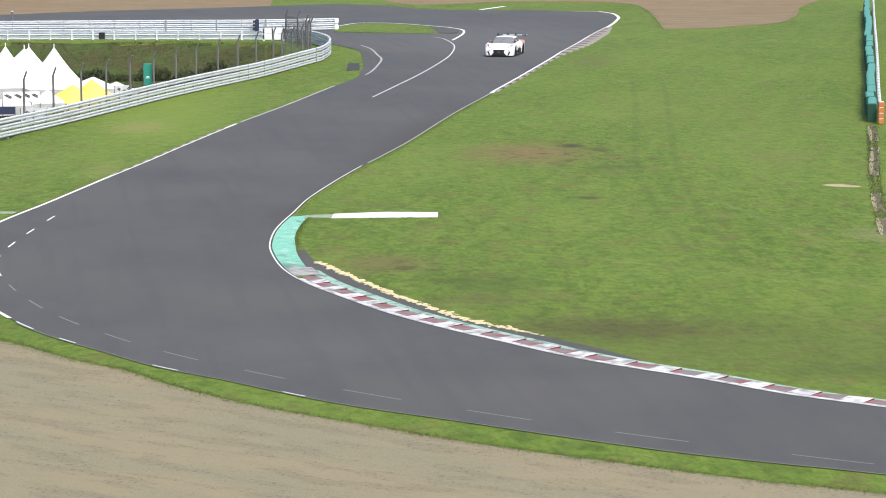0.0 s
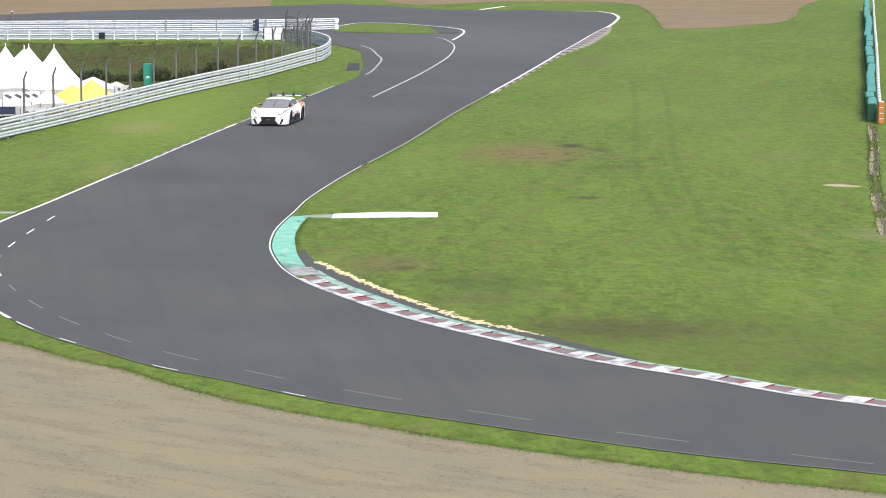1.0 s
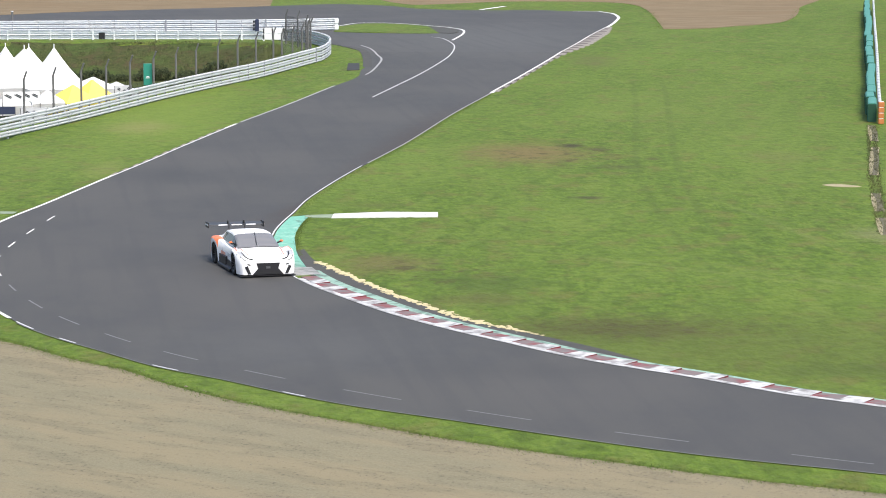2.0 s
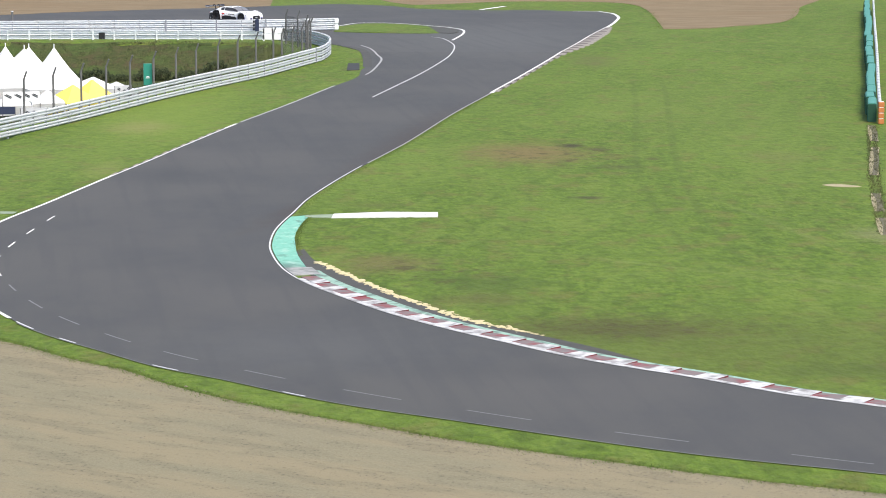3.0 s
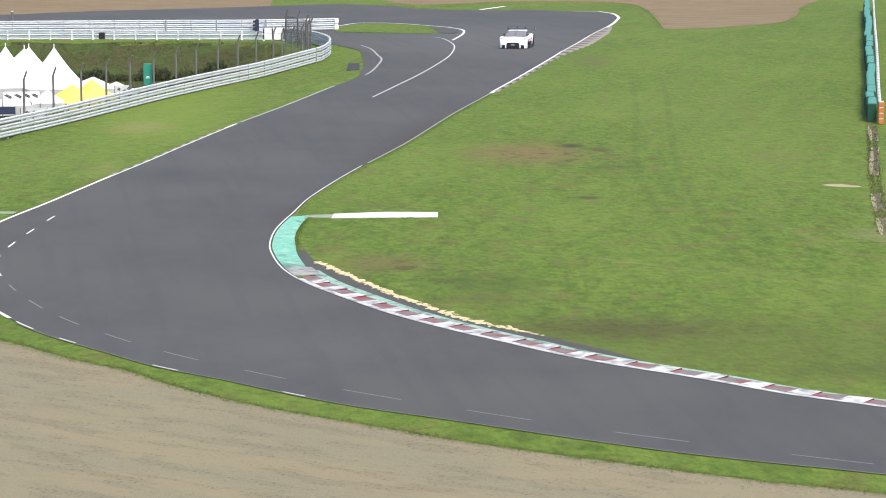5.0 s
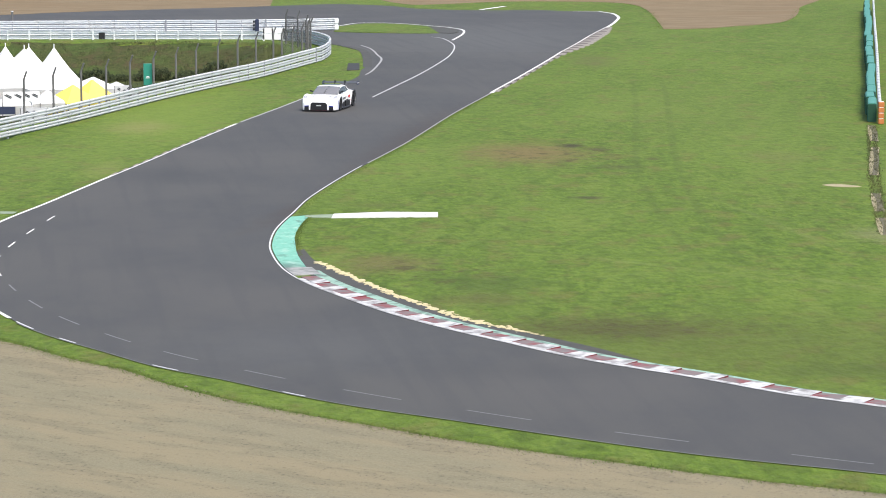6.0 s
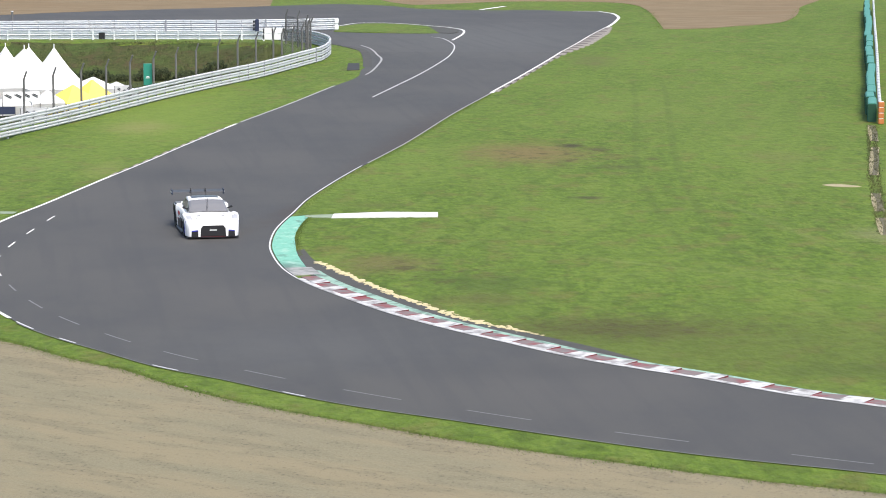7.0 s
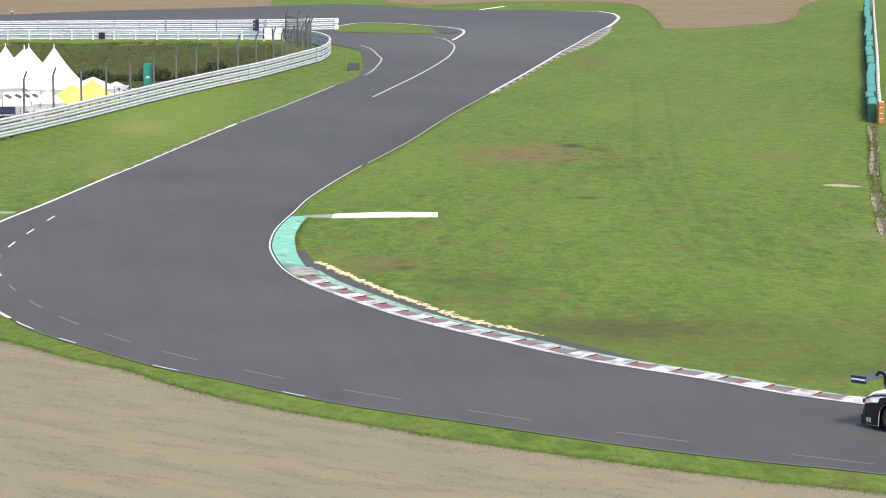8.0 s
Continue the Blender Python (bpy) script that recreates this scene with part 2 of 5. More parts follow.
DASH_PAINT = plain("worn_dash_paint", (0.165, 0.165, 0.17), 0.7, spread=0.3, scale=4.0)
TYRE = plain("dark_rubber", (0.030, 0.031, 0.033), 0.85, spread=0.3, scale=2.0)
FAR_KERB_PALE = plain("far_kerb_pale", (0.24, 0.215, 0.19), 0.8, spread=0.3, scale=1.5)
FAR_KERB_DARK = plain("far_kerb_dark", (0.060, 0.046, 0.042), 0.8, spread=0.3, scale=1.5)
NAVY = plain("navy_vinyl", (0.025, 0.035, 0.075), 0.5, spread=0.2)
TENT_WHITE = plain("tent_white", (0.80, 0.80, 0.80), 0.7, spread=0.03, scale=1.0)
TENT_GREY = plain("tent_grey", (0.52, 0.53, 0.55), 0.7, spread=0.2, scale=2.0)
TENT_YELLOW = plain("tent_yellow", (0.80, 0.66, 0.12), 0.6, spread=0.08, scale=1.5)
TEAL_BOARD = plain("teal_board", (0.02, 0.22, 0.16), 0.5, spread=0.1)
TEAL_BELT = plain("teal_belt", (0.066, 0.235, 0.195), 0.6, spread=0.25, scale=0.9)
DARK_GREEN = plain("dark_green", (0.008, 0.055, 0.030), 0.6, spread=0.2)
ORANGE = plain("orange_paint", (0.44, 0.15, 0.045), 0.5, spread=0.1)



def foliage(name, dark, lite, up=0.3):
    """Leaves and blades, each with its own shade."""
    k = Mat(name, 0.7, 0.0, 0.25)
    own = k.t.nodes.new("ShaderNodeNewGeometry").outputs["Random Per Island"]
    c = k.mix(own, dark, lite)
    c = k.mix(k.sums("MULTIPLY", k.step(k.noise(0.13, 3.0), 0.42, 0.68), 0.5), c, tuple(v * 0.5 + w * 0.5 for v, w in zip(lite, (0.14, 0.15, 0.03))))
    k.color(c)
    lift = k.t.nodes.new("ShaderNodeVectorMath")
    lift.operation = "MULTIPLY_ADD"
    k.t.links.new(k.t.nodes.new("ShaderNodeNewGeometry").outputs["Normal"], lift.inputs[0])
    lift.inputs[1].default_value, lift.inputs[2].default_value = (up, up, up), (0.0, 0.0, 1.0)
    unit = k.t.nodes.new("ShaderNodeVectorMath")
    unit.operation = "NORMALIZE"
    k.t.links.new(lift.outputs[0], unit.inputs[0])
    k.t.links.new(unit.outputs[0], k.b.inputs["Normal"])
    return k.m


def car_glass():
    k = Mat("car_glass", 0.08, 0.0, 0.6)
    # Grey base stands in for reflected sky and the pale cabin behind.
    k.color((0.17, 0.17, 0.18))
    return k.m


BLADES = foliage("grass_blades", (0.060, 0.116, 0.010), (0.108, 0.176, 0.020))
DARK_BLADES = foliage("rank_grass", (0.055, 0.090, 0.014), (0.098, 0.142, 0.024))
WEEDS = foliage("weed_leaves", (0.034, 0.046, 0.015), (0.084, 0.092, 0.032), 0.6)
BUSH = foliage("bush_leaves", (0.016, 0.026, 0.011), (0.046, 0.062, 0.022), 1.0)
STEM = plain("bush_stem", (0.06, 0.045, 0.03), 0.9)
STONE = plain("stone", (0.185, 0.162, 0.118), 0.95, spread=0.5, scale=7.0)
FILLER = plain("pale_filler", (0.47, 0.41, 0.245), 0.95, spread=0.2, scale=2.0)
GLASS = car_glass()
SIDE_GLASS = plain("side_glass", (0.045, 0.045, 0.05), 0.1, spread=0.1)
RUBBER = plain("tyre_rubber", (0.014, 0.014, 0.015), 0.8, spread=0.2, scale=9.0)
STEEL = plain("dark_steel", (0.16, 0.16, 0.17), 0.4, 0.8, 0.1)
RIM = plain("rim_metal", (0.05, 0.05, 0.055), 0.4, 0.6, 0.2)
CARBON = plain("carbon", (0.03, 0.032, 0.036), 0.3, spread=0.3, scale=20.0)
CAR_ORANGE = plain("car_orange", (0.80, 0.20, 0.07), 0.35, spread=0.05)
CAR_PINK = plain("car_coral", (0.72, 0.36, 0.28), 0.35, spread=0.05)
CAR_BLUE = plain("car_blue", (0.03, 0.04, 0.33), 0.35, spread=0.05)
CAR_RED = plain("car_red", (0.62, 0.04, 0.05), 0.35, spread=0.05)
SEAM_GREY = plain("seam_grey", (0.30, 0.30, 0.32), 0.5, spread=0.2)
SHOULDER_GREY = plain("shoulder_grey", (0.17, 0.17, 0.175), 0.4, spread=0.3)
TAIL = plain("tail_red", (0.12, 0.012, 0.014), 0.3, spread=0.1)
DARK_LAMP = plain("dark_lamp_glass", (0.10, 0.10, 0.11), 0.15, spread=0.1)
LAMP = plain("lamp_glass", (0.38, 0.39, 0.41), 0.15, spread=0.1)
DARK_WING = plain("dark_wing", (0.05, 0.052, 0.055), 0.4, spread=0.2)
GREY_WING = plain("grey_wing", (0.06, 0.062, 0.066), 0.4, spread=0.2)


# ---- helpers for meshes ----
def finish(name, bm, material, parent=None, label="", kind="", smooth=False):
    me = bpy.data.meshes.new(name)
    bm.to_mesh(me)
    bm.free()
    if smooth:
        me.polygons.foreach_set("use_smooth", [True] * len(me.polygons))
    for m in material if isinstance(material, list) else [material]:
        me.materials.append(m)
    ob = new(name, me)
    if parent is not None:
        ob.parent = parent
    return tagged(ob, label, "", "", kind)


def part(name, bm, material, parent, label="", smooth=False):
    return finish(name, bm, material, parent, label, "", smooth)


def thing(name, label, category, m=None, group=""):
    ob = new(name)
    ob.empty_display_size = 0.2
    if m is not None:
        ob.matrix_basis = m
    return tagged(ob, label, category, group)


def box(bm, x0, y0, z0, x1, y1, z1):
    g = bmesh.ops.create_cube(bm, size=1.0)["verts"]
    for v in g:
        v.co = Vector(((x0 + x1) / 2 + v.co.x * (x1 - x0), (y0 + y1) / 2 + v.co.y * (y1 - y0), (z0 + z1) / 2 + v.co.z * (z1 - z0)))
    return g


def tube(bm, a, b, r, sides=8, r2=None):
    a, b = Vector(a), Vector(b)
    g = bmesh.ops.create_cone(bm, cap_ends=True, segments=sides, radius1=r, radius2=r if r2 is None else r2, depth=(b - a).length)["verts"]
    m = Matrix.Translation((a + b) / 2) @ (b - a).to_track_quat("Z", "Y").to_matrix().to_4x4()
    for v in g:
        v.co = m @ v.co
    return g


def glide(points, step=0.8):
    """A smooth line through the points, cut into pieces of about step metres."""
    p = [Vector(q) for q in points]
    p = [2 * p[0] - p[1]] + p + [2 * p[-1] - p[-2]]
    out = []
    for i in range(1, len(p) - 2):
        a, b, c, d = p[i - 1], p[i], p[i + 1], p[i + 2]
        n = max(1, int((c - b).length / step))
        for j in range(n):
            t = j / n
            out.append(0.5 * (2 * b + (c - a) * t + (2 * a - 5 * b + 4 * c - d) * t * t + (3 * b - a - 3 * c + d) * t ** 3))
    out.append(p[-2].copy())
    return out


def even(line, step):
    """The line cut anew at equal steps."""
    out, need = [line[0].copy()], step
    for a, b in zip(line, line[1:]):
        length = (b - a).length
        while need <= length:
            out.append(a + (b - a) * (need / length))
            need += step
        need -= length
    return out


def normals(line):
    """The sideways directions, to the left of the line's way."""
    out = []
    for i in range(len(line)):
        d = (line[min(i + 1, len(line) - 1)] - line[max(i - 1, 0)]).normalized()
        out.append(Vector((-d.y, d.x)))
    return out


def beside(line, width):
    return [p + n * width for p, n in zip(line, normals(line))]


def drop(y):
    """The far end of the place falls away gently."""
    return -0.021 * min(max(0.0, y - 204.0), 116.0)


def drape(bm):
    """Cuts a flat sheet where the ground bends, and lays it on the ground."""
    for y in (204.0, 320.0):
        bmesh.ops.bisect_plane(bm, geom=bm.verts[:] + bm.edges[:] + bm.faces[:], plane_co=(0, y, 0), plane_no=(0, 1, 0))
    for v in bm.verts:
        v.co.z += drop(v.co.y)


def sheet(name, outline, z, material, label="", kind="structure", parent=None):
    bm = bmesh.new()
    f = bm.faces.new([bm.verts.new((p[0], p[1], z)) for p in outline])
    f.normal_update()
    if f.normal.z < 0:
        f.normal_flip()
    bmesh.ops.triangulate(bm, faces=[f])
    drape(bm)
    # a rim that reaches into the ground
    rim = bmesh.ops.extrude_edge_only(bm, edges=[e for e in bm.edges if e.is_boundary])["geom"]
    for v in rim:
        if isinstance(v, bmesh.types.BMVert):
            v.co.z -= 0.04
    return finish(name, bm, material, parent, label, kind)


def ribbon(name, line, width, z, material, label="", kind="structure", parent=None, shift=0.0):
    bm = bmesh.new()
    a, b = beside(line, shift + width / 2), beside(line, shift - width / 2)
    va, vb = [bm.verts.new((p.x, p.y, z)) for p in a], [bm.verts.new((p.x, p.y, z)) for p in b]
    for i in range(len(line) - 1):
        bm.faces.new((va[i], vb[i], vb[i + 1], va[i + 1]))
    bmesh.ops.recalc_face_normals(bm, faces=bm.faces)
    if sum(f.normal.z for f in bm.faces) < 0:
        bmesh.ops.reverse_faces(bm, faces=bm.faces)
    drape(bm)
    return finish(name, bm, material, parent, label, kind)


# ---- the plan, in metres: x across, y away from the camera ----
OUTER = glide([(-5.2, 187.7), (-5.3, 181.9), (-6.6, 174.7), (-8.5, 163.3), (-10.6, 151.8), (-12.1, 142.5), (-13.4, 133.9), (-14.6, 126.4), (-15.8, 118.6), (-16.9, 112.0),
               (-17.3, 106.4), (-16.6, 99.9), (-15.2, 94.2), (-13.6, 90.1), (-12.4, 87.5), (-11.1, 85.3), (-9.6, 83.2), (-7.9, 80.8), (-5.9, 78.8), (-3.9, 76.6), (-2.1, 74.9),
               (0.2, 73.2), (2.4, 71.5), (4.3, 70.1), (6.1, 68.9), (8.1, 67.8), (10.2, 66.7), (15.3, 63.3), (30, 51.2), (205, -93)])
INNER = glide([(213, -83), (38, 53.5), (23.5, 65.0), (15.5, 71.5), (11.4, 74.8), (9.1, 76.6), (7.0, 78.9), (4.9, 80.9), (3.4, 82.6), (1.9, 84.7), (0.6, 86.5), (-1.5, 89.9), (-3.3, 93.7), (-4.5, 96.6),
               (-5.4, 99.8), (-6.0, 103.7), (-6.2, 106.4), (-6.2, 109.8), (-6.0, 112.8), (-5.8, 114.9), (-5.4, 119.7), (-4.5, 126.2), (-3.4, 132.9), (-1.7, 142.5), (0.5, 157.2),
               (2.8, 170.7), (5.1, 184.5), (8.5, 206.4), (11.8, 232.5), (14.0, 248.9), (15.3, 261.1), (15.8, 267.6), (15.8, 276.0), (14.8, 281.8)])
FAR_EDGE = glide([(14.8, 281.8), (11.6, 283.3), (8.5, 286.3), (4.1, 284.8), (-2.4, 289.5), (-5.3, 297.5), (-10.6, 302.6), (-15.0, 299.2), (-21.4, 292.6), (-29.1, 286.3), (-36.3, 278.8), (-40.7, 273.1), (-53.8, 267), (-170, 246)])
FAR_RAIL = glide([(-170, 211), (-35.0, 233.9), (-21.8, 235.9), (-14.8, 236.9), (-8.7, 240.2)])
NEAR_RAIL = glide([(-170, 200), (-60, 218.5), (-33.3, 222.6), (-24.8, 222.8), (-14.2, 222.6), (-11.8, 221.2), (-9.7, 216.5), (-8.3, 210.0), (-7.8, 204.8), (-7.7, 201.3), (-8.0, 196.0), (-8.9, 192.0), (-11.1, 182.3),
                   (-12.9, 176.3), (-15.5, 167.3), (-17.7, 158.5), (-19.7, 150.6), (-21.6, 144.2), (-24.5, 134.0)])
GRAVEL_EDGE = glide([(-40, 104), (-22, 95), (-12.9, 85.1), (-11.7, 83.7), (-10.3, 81.8), (-8.8, 80.3), (-7.3, 78.0), (-5.6, 75.9), (-3.8, 74.1), (-2.0, 72.6), (-0.3, 71.1), (1.0, 70.1), (2.4, 69.1),
                     (3.9, 68.1), (5.4, 67.1), (6.9, 66.2), (8.3, 65.4), (9.9, 64.6), (14.8, 61.3), (28, 49)])
DASH_LINE = glide([(-14.7, 116.5), (-15.0, 114.2), (-15.3, 110.0), (-15.5, 106.2), (-15.5, 102.7), (-15.1, 99.5), (-14.2, 96.0), (-13.1, 92.7), (-11.7, 89.4), (-10.0, 86.3), (-7.9, 83.1), (-5.4, 80.1), (-2.6, 77.2), (0.7, 74.3), (4.3, 71.5), (8.2, 68.9), (12.5, 66.3)], 0.1)


# ---- ground ----
BASIN = glide([(-90, 140), (-26, 141), (-22.6, 150), (-20.4, 157), (-18.2, 165), (-15.8, 174), (-13.6, 182), (-11.8, 190), (-11.0, 198), (-11.2, 206), (-13, 217.5), (-24, 220.4), (-34, 220.2), (-90, 211)], 3.0)
BASIN_DEPTH = 2.6


def basin_depth(x, y):
    """How far the paddock hollow lies under the track at a place."""
    inside, near = False, 1e9
    for a, b in zip(BASIN, BASIN[1:] + BASIN[:1]):
        if (a.y > y) != (b.y > y) and x < (b.x - a.x) * (y - a.y) / (b.y - a.y) + a.x:
            inside = not inside
        d = b - a
        t = max(0.0, min(1.0, ((x - a.x) * d.x + (y - a.y) * d.y) / d.length_squared))
        near = min(near, math.hypot(x - a.x - d.x * t, y - a.y - d.y * t))
    if not inside:
        return 0.0
    t = min(1.0, near / 6.5)
    return BASIN_DEPTH * t * t * (3 - 2 * t)


def ground_z(x, y):
    return drop(y) - (basin_depth(x, y) if -90 <= x <= -8 and 130 < y < 225 else 0.0)


def build_ground():
    xs = [-4000, -900, -300, -150] + [-90 + i for i in range(151)] + [90, 150, 300, 900, 4000]
    ys = [-4000, -900, -200, 0] + [40 + 3 * i for i in range(30)] + [130 + i for i in range(95)] + [225 + 5 * i for i in range(20)] + [400, 900, 4000]
    bm = bmesh.new()
    rows = [[bm.verts.new((x, y, ground_z(x, y))) for x in xs] for y in ys]
    for a, b in zip(rows, rows[1:]):
        for i in range(len(xs) - 1):
            bm.faces.new((a[i], a[i + 1], b[i + 1], b[i]))
    return finish("ground", bm, GRASS, None, "mown green grass with worn yellowish patches", "structure", True)


build_ground()


def build_bank():
    bm = bmesh.new()
    xs, ys = [-70 + 1.0 * i for i in range(62)], [144 + 1.0 * i for i in range(78)]
    grid = {}
    for i, x in enumerate(xs):
        for j, y in enumerate(ys):
            if basin_depth(x, y) > 0.02:
                grid[i, j] = bm.verts.new((x, y, ground_z(x, y) + 0.04 * min(1.0, basin_depth(x, y) / 0.3)))
    for i, j in list(grid):
        q = [grid.get(k) for k in ((i, j), (i + 1, j), (i + 1, j + 1), (i, j + 1))]
        if None not in q:
            bm.faces.new(q)
    return finish("bank", bm, BANK, None, "rough grassy bank round the paddock hollow", "structure", True)


build_bank()
road_outline = INNER + FAR_EDGE[1:] + [Vector(p) for p in ((-170, 203), (-60, 221.5), (-33, 225.2), (-13.5, 225.0), (-10.4, 222.4), (-7.4, 213.5), (-5.9, 207), (-5.3, 199), (-5.0, 190))] + OUTER
sheet("road", road_outline, 0.02, ASPHALT, "dark grey worn asphalt race track")
sheet("grass_island", glide([(-8.6, 246.4), (-6.6, 252.2), (-3.6, 251.2), (-0.6, 245.4), (0.5, 242.0), (0.3, 235.0), (-2.8, 233.6), (-8.7, 236.2)], 0.5), 0.06, GRASS, "small mown grass island between the lanes")
sheet("gravel_near", GRAVEL_EDGE + [Vector((60, 20)), Vector((-60, 20)), Vector((-60, 104))], 0.012, GRAVEL, "raked beige gravel trap")
sheet("gravel_far", glide([(18.0, 242.1), (18.6, 256.1), (19.5, 280.3), (19.3, 300.6), (16.3, 309.4), (6.9, 311.3), (-3.7, 302.6), (-4.2, 342.7), (40.1, 342.7), (34.9, 291.0), (29.8, 258.5), (24.3, 247.7), (21.1, 243.2), (18.0, 242.1)], 1.0)[:-1], 0.012, BROWN_GRAVEL, "brown raked gravel trap")
sheet("gravel_left", [Vector((-20, 360)), Vector((-17.3, 297.5))] + [p + Vector((0, 0.6)) for p in FAR_EDGE if p.x < -17.4] + [Vector((-170, 360))], 0.012, BROWN_GRAVEL, "brown raked gravel trap")
sheet("service_track", [Vector(p) for p in ((25.0, 158), (33.0, 205), (46, 300), (60, 300), (60, 158))], 0.012, DIRT, "bare grey-brown service track")
sheet("dirt_patch", glide([(16.0, 124.5), (16.5, 124.9), (17.2, 124.5), (17.6, 123.9), (17.0, 123.7), (16.2, 124.1), (16.0, 124.5)], 0.3)[:-1], 0.013, PALE_DIRT, "bare pale scrape in the grass")
for k, (u, v) in enumerate((((21.9, 151.0), (20.9, 143.0)), ((20.5, 140.0), (18.75, 128.2)), ((17.85, 121.5), (17.15, 115.5)), ((16.9, 113.5), (16.35, 108.5)))):
    ribbon("dirt_strip", glide([u, ((u[0] + v[0]) / 2 - 0.05, (u[1] + v[1]) / 2), v], 0.8), 0.40, 0.0125, PALE_DIRT, "pale dry earth strip in the grass")
    ribbon("dirt_strip", glide([u, ((u[0] + v[0]) / 2 + 0.08, (u[1] + v[1]) / 2), v], 0.8), 0.27 - 0.04 * (k % 2), 0.013, DIRT, "bare earth strip in the grass")
# painted lines
ribbon("edge_line", [p for p in OUTER if 89 < p.y < 152], 0.135, 0.026, LINE, "white painted edge line")
for k, (y0, y1) in enumerate([(87.0, 88.6), (84.6, 85.6), (80.0, 81.1), (76.2, 77.0)]):
    ribbon("edge_line", [p for p in glide([q.to_tuple() for q in OUTER if 60 < q.y < 92], 0.2) if y0 < p.y < y1], 0.06, 0.026, STRIPE, "worn stretch of a white edge line")
ribbon("edge_line", [p for p in OUTER if p.x < 22 and p.y < 89], 0.08, 0.024, WORN_LINE, "worn remains of a white edge line", shift=-0.06)
ribbon("edge_line", [p for p in OUTER if 152 < p.y < 176], 0.13, 0.026, PALE_LINE, "thin worn white edge line")
ribbon("edge_line", [p for p in INNER if p.x < 18 and p.y < 132], 0.06, 0.026, STRIPE, "white painted edge line", shift=0.06)
ribbon("edge_line", [p for p in INNER if 132 <= p.y < 171], 0.075, 0.026, PALE_LINE, "thin worn white edge line")
ribbon("edge_line", [p for p in INNER if p.y > 170] + FAR_EDGE[1:4], 0.26, 0.026, LINE, "white painted edge line")
ribbon("merge_line", glide([(-0.9, 227.6), (0.0, 224.7), (0.7, 216.4), (0.8, 209.6), (0.5, 201.3), (-0.3, 193.5), (-1.5, 184.1), (-2.8, 175.5), (-4.0, 167.7)]), 0.085, 0.026, STRIPE, "white painted merge line")
ribbon("merge_line", glide([(-5.9, 213.8), (-5.1, 208.8), (-4.5, 201.8), (-4.1, 197.6), (-4.2, 192.5), (-4.5, 186.8), (-4.8, 184.1)]), 0.13, 0.026, PALE_LINE, "faded white line")
ribbon("island_line", glide([(-8.8, 247.7), (-7.0, 254.8), (-4.1, 253.6), (-0.7, 247.7), (0.7, 244.3), (1.6, 239.9), (1.6, 233.6), (1.2, 227.6), (0.7, 221.9)]), 0.18, 0.03, LINE, "white painted line round the island")
ribbon("far_line", glide([(3.6, 286.3), (6.1, 295.9)]), 0.5, 0.03, LINE, "white painted slip line")
ribbon("grass_stripe", glide([(-18.8, 115.3), (-16.7, 115.0)]), 0.7, 0.016, PALE_PAINT, "pale painted stripe on the grass")
sheet("marker_stripe", [Vector(p) for p in ((-4.3, 113.4), (-0.2, 113.7), (-0.2, 115.1), (-2.2, 115.2), (-4.25, 114.6))], 0.03, MARKER, "white painted marker stripe across the grass")
sheet("marker_stripe_worn", [Vector(p) for p in ((-5.35, 113.6), (-4.3, 113.4), (-4.25, 114.5), (-5.3, 114.2))], 0.026, PALE_PAINT, "worn grey stretch of the marker stripe")
bits = even(DASH_LINE, 0.05)
for k in range(15):
    i = int((2.62 + 3.916 * k - 0.0899 * k * k + 0.00618 * k ** 3) / 0.05)
    j = i + int((1.75 + 0.07 * max(0, k - 5)) / 0.05)
    ribbon("lane_dash", bits[i:j:7], 0.065, 0.026, LINE if bits[i].y > 99 else DASH_PAINT, "worn white dash of a lane line")
sheet("island_tip", glide([(-1.3, 246.4), (0.3, 243.6), (1.15, 240.0), (1.2, 235.6), (0.6, 233.4), (-0.3, 234.0), (-0.6, 238.0), (-0.9, 242.0)], 0.6), 0.064, APRON, "dark bare asphalt tip of the island")
ribbon("apron_edge", glide([(-7.1, 213.0), (-5.7, 207.0), (-5.1, 199.0), (-4.85, 190.5)]), 0.6, 0.024, APRON, "darker asphalt edge at the pit exit")
sheet("drain_plate", [Vector(p) for p in ((-6.2, 193.5), (-5.45, 193.7), (-5.3, 188.0), (-6.1, 187.6))], 0.034, TYRE, "dark drain plate in the grass")


# ---- kerbs ----
def kerb_block(rise):
    """One block of a kerb, a metre long and wide, that ramps up along the way."""
    bm = bmesh.new()
    v = [bm.verts.new(c) for c in ((0, 0, -0.05), (1, 0, -0.05), (1, 1, -0.05), (0, 1, -0.05), (0.02, 0, 0.03), (0.98, 0, 0.03), (0.98, 0.94, 0.035 + rise), (0.02, 0.94, 0.03))]
    for f in ((3, 2, 1, 0), (4, 5, 6, 7), (0, 1, 5, 4), (1, 2, 6, 5), (2, 3, 7, 6), (3, 0, 4, 7)):
        bm.faces.new([v[i] for i in f])
    me = bpy.data.meshes.new("kerb_block")
    bm.to_mesh(me)
    bm.free()
    return me


